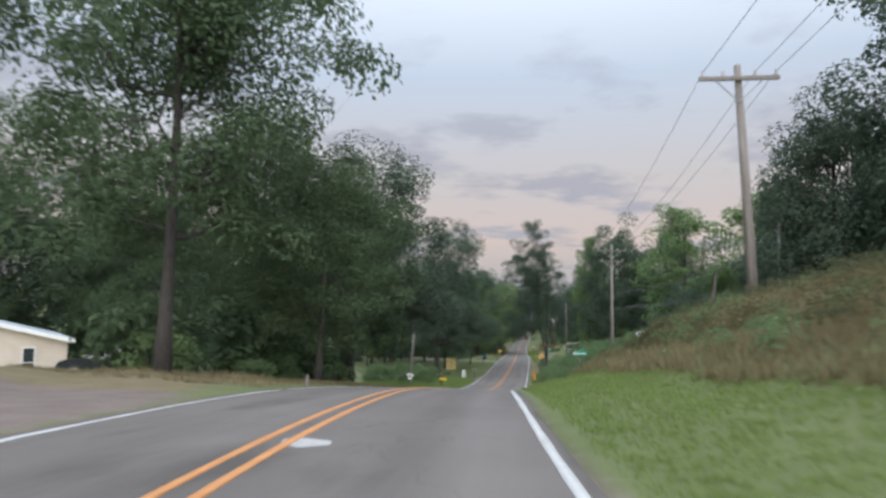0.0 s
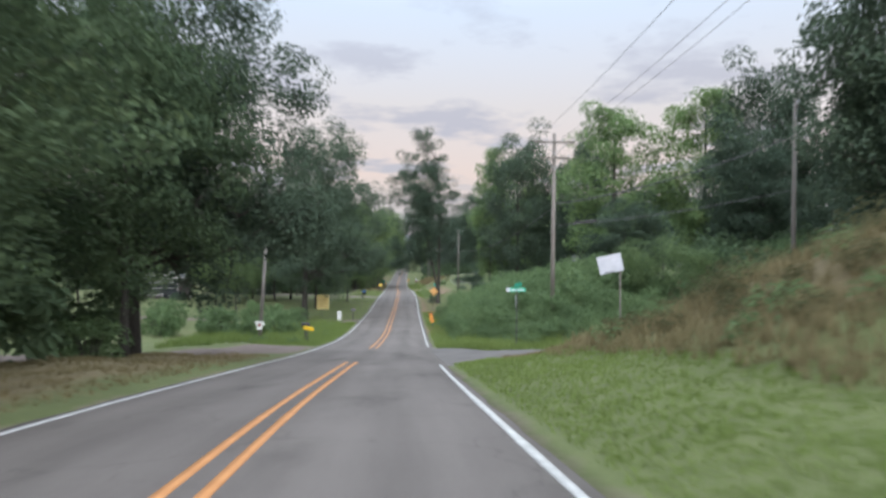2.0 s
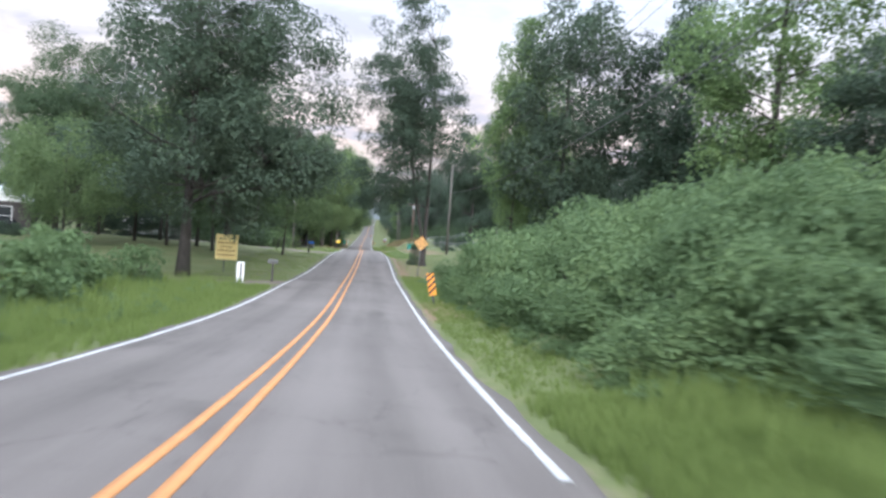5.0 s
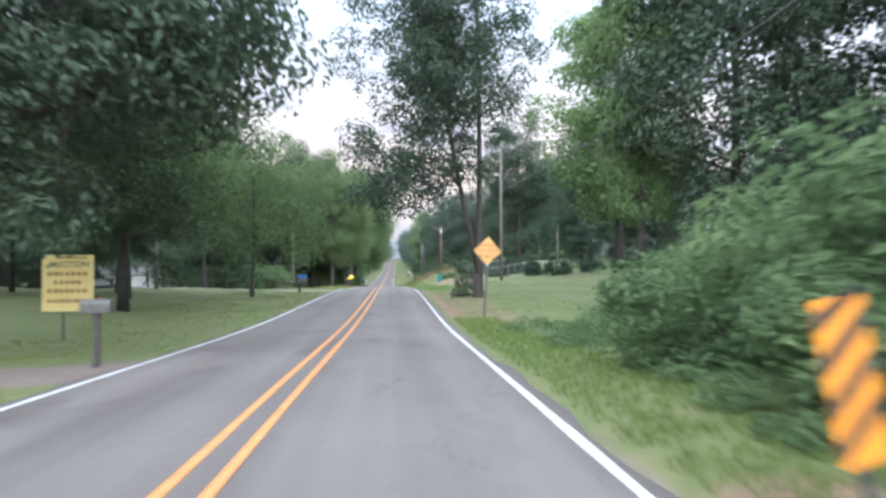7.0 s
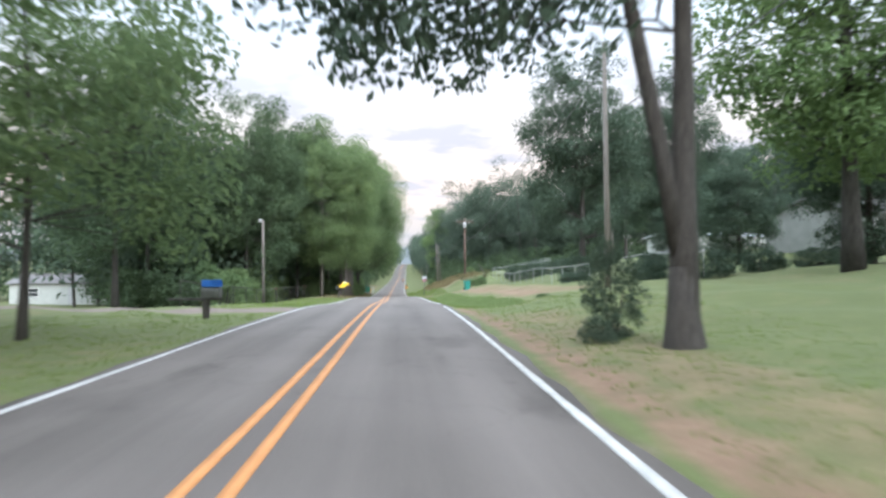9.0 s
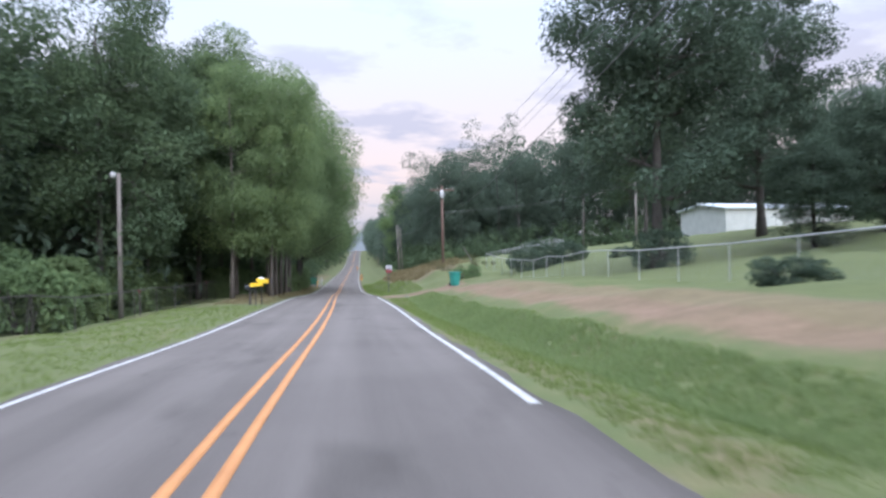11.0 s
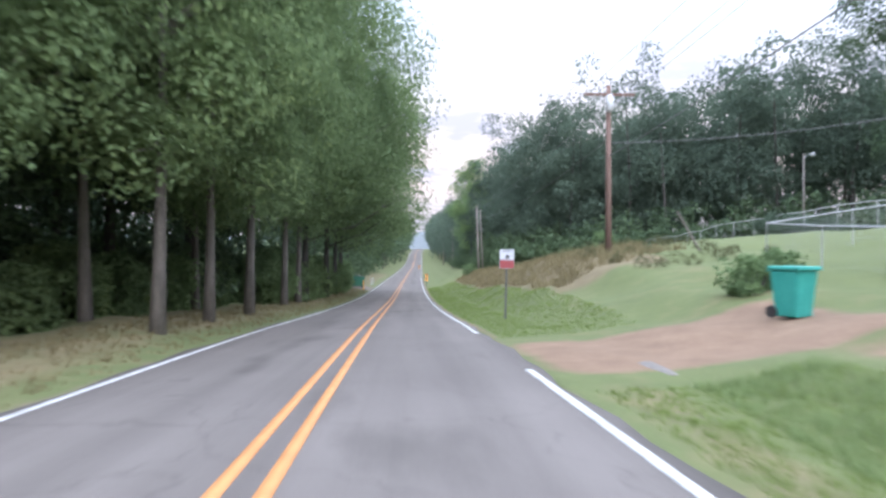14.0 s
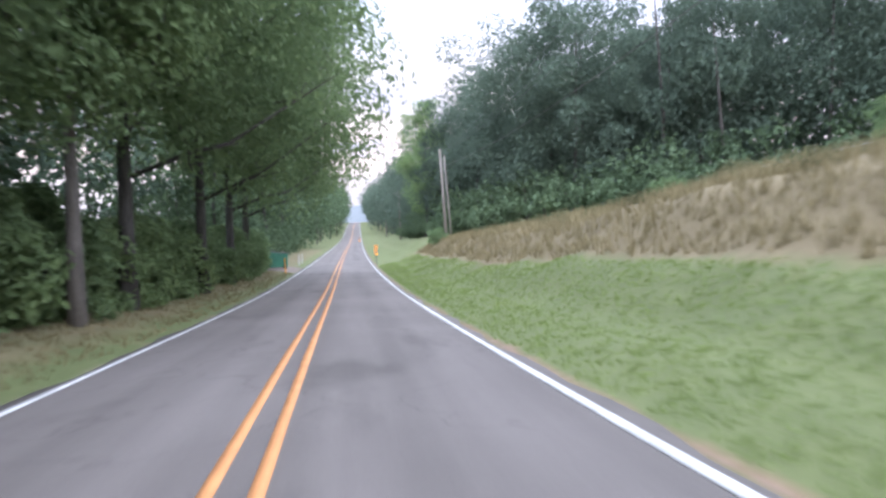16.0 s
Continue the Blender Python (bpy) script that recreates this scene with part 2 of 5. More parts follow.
DARK_WOOD = mottled("dark_wood", (0.035, 0.03, 0.03), (0.09, 0.08, 0.075), 6.0, 0.9, 0.5)
STEEL = mottled("galvanised_steel", (0.32, 0.33, 0.34), (0.5, 0.51, 0.52), 8.0, 0.45, 0.1, metal=0.7)
POST_STEEL = mottled("post_steel", (0.06, 0.065, 0.06), (0.14, 0.14, 0.13), 8.0, 0.6, 0.2, metal=0.3)
GREY_METAL = mottled("grey_metal", (0.28, 0.29, 0.3), (0.45, 0.46, 0.47), 5.0, 0.5, 0.1)
WIRE = mottled("wire", (0.06, 0.06, 0.065), (0.12, 0.12, 0.125), 5.0, 0.6, 0.0)
GREY_SIDING = mottled("grey_siding", (0.19, 0.205, 0.195), (0.27, 0.285, 0.27), 1.5, 0.8, 0.1)
WHITE_PAINT = mottled("white_paint", (0.66, 0.66, 0.65), (0.82, 0.82, 0.8), 2.0, 0.6, 0.1)
CREAM = mottled("cream_siding", (0.50, 0.43, 0.36), (0.62, 0.55, 0.47), 1.5, 0.8, 0.1)
PALE_SIDING = mottled("pale_siding", (0.33, 0.35, 0.335), (0.44, 0.46, 0.44), 1.5, 0.8, 0.1)
ROOF_METAL = mottled("roof_metal", (0.45, 0.5, 0.55), (0.6, 0.66, 0.7), 1.0, 0.45, 0.1, metal=0.2)
ROOF_DARK = mottled("roof_shingle", (0.10, 0.10, 0.105), (0.2, 0.195, 0.19), 2.0, 0.9, 0.4)
GLASS_DARK = mottled("window_glass", (0.02, 0.023, 0.026), (0.05, 0.055, 0.06), 1.0, 0.1, 0.0)
SIGN_YELLOW = mottled("sign_yellow", (0.84, 0.66, 0.26), (0.9, 0.74, 0.36), 2.0, 0.5, 0.0)
SIGN_ORANGE = mottled("sign_orange", (0.82, 0.29, 0.03), (0.92, 0.37, 0.05), 2.0, 0.45, 0.0)
SIGN_FADED = mottled("sign_faded_orange", (0.56, 0.29, 0.085), (0.66, 0.37, 0.13), 2.5, 0.5, 0.0)
SIGN_BLACK = mottled("sign_black", (0.03, 0.03, 0.032), (0.06, 0.06, 0.06), 4.0, 0.5, 0.0)
SIGN_BROWN = mottled("sign_faded_ink", (0.34, 0.20, 0.06), (0.48, 0.28, 0.10), 6.0, 0.6, 0.0)
FADED_INK = mottled("faded_ink", (0.11, 0.06, 0.025), (0.2, 0.11, 0.05), 6.0, 0.6, 0.0)
SIGN_GREEN = mottled("sign_green", (0.02, 0.30, 0.19), (0.05, 0.42, 0.28), 3.0, 0.4, 0.0)
SIGN_WHITE = mottled("sign_white", (0.38, 0.395, 0.45), (0.48, 0.495, 0.54), 2.0, 0.5, 0.0)
SIGN_RED = mottled("sign_red", (0.2, 0.032, 0.04), (0.28, 0.05, 0.055), 3.0, 0.5, 0.0)
PALE_INK = mottled("pale_ink", (0.5, 0.52, 0.58), (0.6, 0.62, 0.68), 4.0, 0.5, 0.0)
BOX_YELLOW = mottled("box_yellow", (0.78, 0.48, 0.02), (0.88, 0.60, 0.05), 4.0, 0.4, 0.0)
BOX_BLUE = mottled("box_blue", (0.02, 0.11, 0.42), (0.04, 0.18, 0.55), 4.0, 0.4, 0.0)
BIN_GREEN = mottled("bin_green", (0.02, 0.24, 0.20), (0.05, 0.33, 0.28), 3.0, 0.5, 0.1)
DUMP_GREEN = mottled("dumpster_green", (0.015, 0.10, 0.06), (0.03, 0.17, 0.10), 3.0, 0.6, 0.2)
RUBBER = mottled("rubber", (0.015, 0.015, 0.016), (0.035, 0.035, 0.035), 8.0, 0.8, 0.2)
CAR_DARK = mottled("dark_car_paint", (0.012, 0.014, 0.018), (0.025, 0.028, 0.034), 3.0, 0.15, 0.0)
CAR_RED = mottled("dark_red_car_paint", (0.085, 0.018, 0.022), (0.12, 0.026, 0.03), 3.0, 0.2, 0.0)
CAR_SILVER = mottled("silver_car_paint", (0.30, 0.36, 0.38), (0.40, 0.46, 0.48), 3.0, 0.25, 0.0, metal=0.3)
MESH_WIRE = mottled("fence_wire", (0.34, 0.36, 0.36), (0.5, 0.52, 0.52), 8.0, 0.5, 0.0, metal=0.4)
DARK_FENCE = mottled("dark_fence_wire", (0.06, 0.06, 0.062), (0.12, 0.12, 0.12), 8.0, 0.6, 0.0)
CONCRETE = mottled("concrete", (0.3, 0.29, 0.28), (0.46, 0.45, 0.43), 2.0, 0.9, 0.4)
# grey-blue base colour carries the air's haze over the far ridge
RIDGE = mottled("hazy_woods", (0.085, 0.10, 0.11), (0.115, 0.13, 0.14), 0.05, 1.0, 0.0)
OAK = leafy("oak_leaves", (0.05, 0.08, 0.046), (0.094, 0.138, 0.074), (0.16, 0.206, 0.1), 0.34)
MID_LEAF = leafy("roadside_leaves", (0.106, 0.156, 0.079), (0.18, 0.248, 0.113), (0.292, 0.355, 0.148), 0.56)
# paler, more even leaf tones put distance haze into the colour of the woods
HAZED_WOODS_LEAF = leafy("hazed_woods_leaves", (0.074, 0.104, 0.08), (0.1, 0.138, 0.1), (0.136, 0.178, 0.118), 0.5)
LIGHT_LEAF = leafy("light_leaves", (0.115, 0.182, 0.085), (0.195, 0.28, 0.122), (0.295, 0.365, 0.152), 0.45)
DARK_LEAF = leafy("dark_leaves", (0.05, 0.077, 0.056), (0.088, 0.126, 0.086), (0.138, 0.182, 0.112), 0.32)
VINE_LEAF = leafy("vine_leaves", (0.096, 0.152, 0.076), (0.165, 0.238, 0.11), (0.275, 0.345, 0.155), 0.42)
GRASS = leafy("grass_blades", (0.155, 0.212, 0.066), (0.186, 0.247, 0.079), (0.226, 0.28, 0.097), 0.5)
BRUSH_LEAF = leafy("brown_brush", (0.072, 0.079, 0.042), (0.122, 0.123, 0.064), (0.195, 0.184, 0.1), 0.5)
DITCH_GRASS = leafy("ditch_grass_blades", (0.19, 0.26, 0.11), (0.24, 0.31, 0.14), (0.31, 0.35, 0.18), 0.55)
DRY_GRASS = leafy("dry_grass_blades", (0.145, 0.125, 0.066), (0.225, 0.19, 0.104), (0.33, 0.28, 0.16), 0.5)

# ---- the lie of the land ----
ROAD_Y = np.array([-60, -36, -24, -12, 0, 12, 24, 36, 48, 60, 72, 84, 96, 108, 120, 132, 144, 156, 168, 180, 204, 230, 266, 330, 403, 496, 617, 700, 900])
ROAD_Z = np.array([7.6, 7.5, 7.45, 7.42, 6.86, 5.71, 4.32, 2.94, 1.76, 0.91, 0.43, 0.0, -0.17, -0.3, -0.59, -1.12, -1.54, -2.0, -2.54, -3.2, -4.3, -4.95, -5.45, -5.9, -5.5, -2.4, 0.0, -0.5, -3])
ROAD_C = np.array([8.5, 3.9, 1.6, -0.01, -0.77, -1.11, -1.13, -0.95, -0.7, -0.48, -0.34, -0.19, 0.0, 0.15, 0.25, 0.33, 0.34, 0.22, 0.09, -0.04, -0.1, -0.05, 0.25, 1.2, 2.5, 4.0, 6.9, 9, 14])
LANE = 2.87


def smooth(xs, ys, x):
    """A smooth curve through knots."""
    x = np.asarray(x, float)
    m = np.gradient(ys, xs)
    i = np.clip(np.searchsorted(xs, x) - 1, 0, len(xs) - 2)
    h = xs[i + 1] - xs[i]
    u = np.clip((x - xs[i]) / h, 0, 1)
    return (2*u**3 - 3*u**2 + 1)*ys[i] + (u**3 - 2*u**2 + u)*h*m[i] + (-2*u**3 + 3*u**2)*ys[i + 1] + (u**3 - u**2)*h*m[i + 1]


def road_z(y):
    return smooth(ROAD_Y, ROAD_Z, y)


def road_c(y):
    return smooth(ROAD_Y, ROAD_C, y)


OFFS = np.array([3.02, 5, 7, 9, 12, 20, 35, 80, 400])
RIGHT = {-60: (0, .4, 1.3, 2.2, 2.9, 4, 5, 7, 7), 6: (0, .4, 1.2, 2.4, 3.0, 4, 5, 7, 8), 17: (0, .45, 1.3, 2.5, 3.1, 4, 5, 7, 8), 23: (0, .4, 1.0, 1.6, 2.0, 3.0, 5, 8, 9), 27.5: (0, .1, .25, .45, .65, 1.7, 3.6, 7, 8),
    32: (0, 0, .05, .2, .4, 1.2, 3.0, 6, 8), 40: (0, 0, 0, 0.05, .15, .6, 2.0, 5, 7), 47: (-.1, .1, .3, .7, 1.0, 2.1, 4.0, 7, 8), 60: (-.1, .1, .3, .8, 1.2, 2.4, 4.4, 7, 7),
    85: (-.1, -.1, 0, .1, .3, .8, 2, 4, 5), 100: (-.05, .05, .15, .3, .5, 1.0, 2, 4, 5), 118: (-.1, -.2, .3, .6, .9, 1.4, 2.2, 4, 5), 135: (-.12, -.5, .35, .8, .95, 1.7, 3.0, 5, 6),
    152: (-.12, -.5, .35, .85, 1.0, 2.0, 4.0, 6, 7), 159: (-.06, -.05, .3, .75, 1.0, 2.1, 4.4, 6, 7), 167: (-.06, 0, .4, .95, 1.4, 2.4, 4.7, 6, 7), 176: (-.1, .1, 1.0, 2.1, 2.6, 3.3, 4.8, 6, 7),
    205: (-.1, .1, .9, 2.2, 2.8, 3.8, 4.8, 6, 7), 240: (-.1, .1, .7, 1.8, 2.2, 3, 4, 6, 7), 320: (-.1, .1, .4, 1, 1.5, 2, 3, 5, 6), 900: (-.1, .1, .4, 1, 1.5, 2, 3, 5, 6)}
LEFT = {-60: (0, 0, 0, 0, 0, -.2, -.4, 0, 0), 6: (0, .05, .15, .3, .3, 0, -.2, 0, 0), 24: (0, .1, .15, .15, 0, -.2, -.4, 0, 0), 34: (0, 0, 0, -.1, -.3, -.7, -1, 0, 0), 42: (0, 0, 0, -.1, -.3, -.6, -1, 0, 0),
    50: (-.1, -.2, -.1, 0, -.2, -.4, -.6, 0, 0), 75: (-.08, -.2, -.3, -.3, -.2, 0, .1, .5, 1), 100: (-.08, -.15, -.1, 0, .1, .2, .3, .5, 1), 125: (-.08, -.1, -.1, -.1, -.1, 0, .2, .5, 1),
    150: (-.05, 0, -.1, -.4, -.8, -1, -1, 0, 1), 170: (-.05, .15, .2, .1, -.2, -.5, -.5, 0, 1), 230: (-.05, .15, .3, .4, .5, .6, 1, 2, 2), 900: (-.05, .2, .4, .5, .6, 1, 1, 2, 2)}


def shelf(table, off, y):
    ys = np.array(sorted(table), float)
    v = np.array([table[k] for k in sorted(table)], float)
    cols = np.stack([smooth(ys, v[:, k], y) for k in range(len(OFFS))], -1)
    i = np.clip(np.searchsorted(OFFS, off) - 1, 0, len(OFFS) - 2)
    u = np.clip((off - OFFS[i]) / (OFFS[i + 1] - OFFS[i]), 0, 1)
    u = u * u * (3 - 2 * u) * 0.5 + u * 0.5
    k = np.arange(len(off))
    return cols[k, i] * (1 - u) + cols[k, i + 1] * u


def wobble(x, y):
    return 0.05*np.sin(1.7*x + 0.9*y) + 0.04*np.sin(0.8*x - 1.3*y + 1) + 0.06*np.sin(0.37*x + 0.31*y + 2)


def ground(x, y):
    """Height of the ground at arrays of places."""
    x, y = np.atleast_1d(np.asarray(x, float)), np.atleast_1d(np.asarray(y, float))
    x, y = np.broadcast_arrays(x, y)
    shape = x.shape
    x, y = x.ravel(), y.ravel()
    d = x - road_c(y)
    off = np.maximum(np.abs(d), 3.02)
    rel = np.where(d > 0, shelf(RIGHT, off, y), shelf(LEFT, off, y))
    rel = rel + wobble(x, y) * np.clip((np.abs(d) - 3.6) / 3, 0, 1)
    rel = np.where(np.abs(d) < 3.04, -0.12, rel) - 0.055 * np.clip((4.5 - np.abs(d)) / 1.4, 0, 1)
    xs = np.maximum(x, 2.2)
    near = 31.9 - 4.8 * np.exp(-(xs - 2.2) / 1.7) + 0.28 * np.maximum(xs - 9, 0)
    far_edge = 38.9 + 4.6 * np.exp(-(xs - 2.2) / 1.4) + 0.34 * np.maximum(xs - 5, 0)
    dip = np.clip((y - near + 0.2) / 0.5, 0, 1) * np.clip((far_edge + 0.2 - y) / 0.5, 0, 1) * np.clip((d - 3.1) / 0.2, 0, 1) * np.clip((70 - x) / 5, 0, 1)
    rel = rel - 0.22 * dip
    far = np.clip((y - 500) / 500, 0, 1) * np.clip((np.abs(d) - 20) / 100, 0, 1)
    return (road_z(y) + rel + 6 * far).reshape(shape)


def gz(x, y):
    return float(ground(x, y)[0])


def mesh_from(name, verts, faces, mat, smooth_it=False):
    me = bpy.data.meshes.new(name)
    me.from_pydata(verts, [], faces)
    me.materials.append(mat)
    if smooth_it:
        me.polygons.foreach_set("use_smooth", [True] * len(me.polygons))
    return me


def grid_mesh(name, xs2, ys2, zs2, mat):
    r, c = xs2.shape
    verts = np.stack([xs2.ravel(), ys2.ravel(), zs2.ravel()], 1).tolist()
    idx = np.arange(r * c).reshape(r, c)
    faces = np.stack([idx[:-1, :-1], idx[:-1, 1:], idx[1:, 1:], idx[1:, :-1]], -1).reshape(-1, 4).tolist()
    return mesh_from(name, verts, faces, mat, True)


def attribute(me, name, values):
    a = me.attributes.new(name, "FLOAT", "POINT")
    a.data.foreach_set("value", np.asarray(values, np.float32))


def box_in(x, y, x0, x1, y0, y1, soft=1.0):
    f = lambda v, a, b: np.clip((v - a) / soft + 0.5, 0, 1) * np.clip((b - v) / soft + 0.5, 0, 1)
    return f(x, x0, x1) * f(y, y0, y1)


def build_ground():
    half = np.concatenate([[0, 1.2, 2.4, 2.95, 3.03, 3.05, 3.25, 3.5], np.arange(3.8, 14, 0.35), np.arange(14, 40, 1.5), np.geomspace(41, 1800, 16)])
    d = np.concatenate([-half[:0:-1], half])
    ys = np.concatenate([np.geomspace(-1500, -62, 10), np.arange(-60, 262, 0.8), np.arange(262, 520, 5), np.geomspace(530, 3500, 16)])
    Y, D = np.meshgrid(ys, d, indexing="ij")
    X = D + road_c(np.clip(Y, -60, 900))
    Z = ground(X, np.clip(Y, -60, 900))
    me = grid_mesh("ground", X, Y, Z, GROUND)
    x, y, q = X.ravel(), Y.ravel(), D.ravel()
    straw = 0.38 + 0 * x
    straw = np.maximum(straw, 0.66 * box_in(q, y, 6.2, 16, -60, 30, 3))
    straw = np.maximum(straw, 0.8 * box_in(q, y, 6.0, 14, 16, 31, 2.5))
    straw = np.maximum(straw, 0.7 * box_in(q, y, -14, -3.6, -8, 34, 3))
    straw = np.maximum(straw, 0.55 * box_in(q, y, 3.4, 6.5, 84, 112, 2))
    straw = np.maximum(straw, 0.95 * box_in(q, y, 6.8, 13, 174, 240, 2))
    straw = np.maximum(straw, 0.55 * box_in(q, y, -8, -3.4, 152, 300, 2))
    straw = np.where(box_in(q, y, 10.5, 45, 120, 215, 3) > 0.5, 0.28, straw)
    straw = np.where(box_in(q, y, 3.2, 5.8, -60, 32, 1) > 0.3, 0.1, straw)
    straw = np.where(box_in(q, y, 3.2, 6.0, 168, 300, 1) > 0.3, 0.05, straw)
    straw = np.maximum(straw, 0.5 * box_in(q, y, 3.2, 4.6, 118, 159, 0.8))
    clay = 0.0 * x
    clay = np.maximum(clay, 0.53 * box_in(q, y, 6.6, 8.6, 120, 159, 1.2))
    straw = np.maximum(straw, 0.68 * box_in(q, y, 6.6, 10.0, 120, 158, 1.5))
    clay = np.maximum(clay, 0.92 * box_in(q, y, 3.2, 9.4, 159.2, 164.6, 1.5))
    clay = np.maximum(clay, 0.6 * box_in(q, y, 3.1, 3.45, 166, 330, 0.35))
    clay = np.maximum(clay, 0.60 * box_in(q, y, 3.2, 4.3, 86, 118, 0.6))
    clay = np.maximum(clay, 0.62 * box_in(q, y, -13, -4, 28, 36, 3))
    clay = np.maximum(clay, 0.7 * box_in(q, y, 3.2, 4.6, 60, 68, 0.7))
    gravel = 0.0 * x
    gravel = np.maximum(gravel, 0.95 * box_in(q, y, -18, -3.2, -40, -1.5, 2.5))
    gravel = np.maximum(gravel, 0.9 * box_in(q, y, -30, -3.2, 35.5, 43.5, 1.5))
    gravel = np.maximum(gravel, 0.85 * box_in(q, y, -30, -3.2, 73.2, 76.6, 1.0))
    gravel = np.maximum(gravel, 0.85 * box_in(q, y, -40, -3.2, 116, 121, 1.0))
    gravel = np.maximum(gravel, 0.85 * box_in(q, y, -14, -3.2, 228, 238, 1.0))
    gravel = np.maximum(gravel, 0.5 * box_in(np.abs(q), y, 2.9, 3.3, -60, 900, 0.2))
    for n, v in (("straw", straw), ("clay", clay), ("gravel", gravel)):
        attribute(me, n, v)
    tagged(new("ground", me), "grassy roadside land with dry banks and clay patches", "ground", kind="structure")


def build_road():
    q = np.array([-3.10, -3.08, -2.87, -1.5, 0, 1.5, 2.87, 3.08, 3.10])
    ys = np.concatenate([np.arange(-60, 300, 1.0), np.arange(300, 700, 4)])
    Y, Q = np.meshgrid(ys, q, indexing="ij")
    edge = 0.06 * np.sin(ys * 1.9) + 0.05 * np.sin(ys * 0.7 + 1)
    Q2 = Q + np.where(np.abs(Q) > 3.0, np.sign(Q) * edge[:, None], 0)
    X = road_c(Y) + Q2
    Z = road_z(Y) - 0.017 * np.abs(Q2) + np.where(np.abs(Q) > 3.09, -0.16, 0)
    me = grid_mesh("road", X, Y, Z, ASPHALT)
    attribute(me, "lateral", np.abs(np.abs(Q2.ravel()) - 1.45))
    tagged(new("road", me), "worn grey two-lane asphalt country road", "road", kind="structure")


def stripe(name, q, y0, y1, width, mat, label, ragged=0.0):
    ys = np.arange(y0, y1 + 0.01, 1.0 if y1 < 320 else 4.0)
    rng = np.random.RandomState(int(abs(q * 100) + abs(y0)))
    w = width / 2 * (1 + ragged * rng.uniform(-1, 1, len(ys)))
    Q = np.stack([q - w, q - w, q + w, q + w], 1)
    Y = np.repeat(ys[:, None], 4, 1)
    lift = np.array([-0.003, 0.010, 0.010, -0.003])
    me = grid_mesh(name, road_c(Y) + Q, Y, road_z(Y) - 0.017 * np.abs(Q) + lift, mat)
    tagged(new(name, me), label, "road marking", kind="structure")


build_ground()
build_road()
for q in (-0.155, 0.155):
    stripe("yellow_line", q, -60, 28.4, 0.105, YELLOW_LINE, "worn yellow centre line on the asphalt", 0.12)
    stripe("yellow_line", q, 40.2, 690, 0.105, YELLOW_LINE, "worn yellow centre line on the asphalt", 0.12)
for y0, y1 in ((-60, 27.2), (43.4, 117.5), (120.6, 159.6), (166.8, 690)):
    stripe("white_edge_line", 2.87, y0, y1, 0.11, WHITE_LINE, "worn white edge line on the asphalt", 0.2)
for y0, y1 in ((-60, 690),):
    stripe("white_edge_line", -2.87, y0, y1, 0.10, WHITE_LINE, "worn white edge line on the asphalt", 0.25)


def side_edges(x):
    near = 31.9 - 4.8 * np.exp(-(x - 2.2) / 1.7) + 0.28 * np.maximum(x - 9, 0)
    far = 38.9 + 4.6 * np.exp(-(x - 2.2) / 1.4) + 0.34 * np.maximum(x - 5, 0)
    return near, far


def side_road():
    """Side road that leaves on the right-hand side, with wide rounded corners."""
    x = np.concatenate([np.arange(1.9, 12, 0.3), np.arange(12, 62, 1.5)])
    near, far = side_edges(np.maximum(x, 2.2))
    v = np.linspace(0, 1, 16)
    X = np.repeat(x[:, None], 16, 1)
    Y = near[:, None] * (1 - v) + far[:, None] * v
    inside = np.clip((X - 2.0) / 1.0, 0, 1)
    Z = (road_z(Y) - 0.07) * (1 - inside) + (ground(X, Y) + 0.26) * inside
    Z = np.where((v == 0) | (v == 1), Z - 0.4, Z)
    me = grid_mesh("side_road", X, Y, Z, SIDE_ASPHALT)
    tagged(new("side_road", me), "grey side road joining the country road", "road", kind="structure")


side_road()

# ---- builders ----
def part(name, bm, mat, parent=None, label="", smooth_it=False):
    me = bpy.data.meshes.new(name)
    bm.to_mesh(me)
    bm.free()
    me.materials.append(mat)
    if smooth_it:
        me.polygons.foreach_set("use_smooth", [True] * len(me.polygons))
    ob = new(name, me)
    ob.parent = parent
    if label:
        tagged(ob, label)
    return ob


def empty(name, m, label, category, group=""):
    ob = new(name)
    ob.empty_display_size = 0.2
    ob.matrix_basis = m
    return tagged(ob, label, category, group)


def add_box(bm, x0, x1, y0, y1, z0, z1, bevel=0.0, m=None):
    mat = Matrix.LocRotScale(((x0 + x1) / 2, (y0 + y1) / 2, (z0 + z1) / 2), None, (abs(x1 - x0), abs(y1 - y0), abs(z1 - z0)))
    if m is not None:
        mat = m @ mat
    r = bmesh.ops.create_cube(bm, size=1, matrix=mat)
    if bevel:
        es = list({e for v in r["verts"] for e in v.link_edges})
        bmesh.ops.bevel(bm, geom=es, offset=bevel, segments=2, affect="EDGES", profile=0.5)
    return bm


def boxed(*a, **k):
    return add_box(bmesh.new(), *a, **k)


def add_tube(bm, pts, radii, sides=10, cap=True):
    """A tapered round bar through points."""
    pts = [Vector(p) for p in pts]
    rings = []
    side = None
    for i, p in enumerate(pts):
        d = (pts[min(i + 1, len(pts) - 1)] - pts[max(i - 1, 0)]).normalized()
        if side is None:
            side = d.orthogonal().normalized()
        side = (side - d * side.dot(d)).normalized()
        up = d.cross(side)
        r = radii[i] if isinstance(radii, (list, tuple)) else radii
        rings.append([bm.verts.new(p + (side * math.cos(2*math.pi*k/sides) + up * math.sin(2*math.pi*k/sides)) * r) for k in range(sides)])
    for a, b in zip(rings[:-1], rings[1:]):
        for k in range(sides):
            bm.faces.new((a[k], a[(k + 1) % sides], b[(k + 1) % sides], b[k]))
    if cap:
        bm.faces.new(rings[0][::-1])
        bm.faces.new(rings[-1])
    return bm


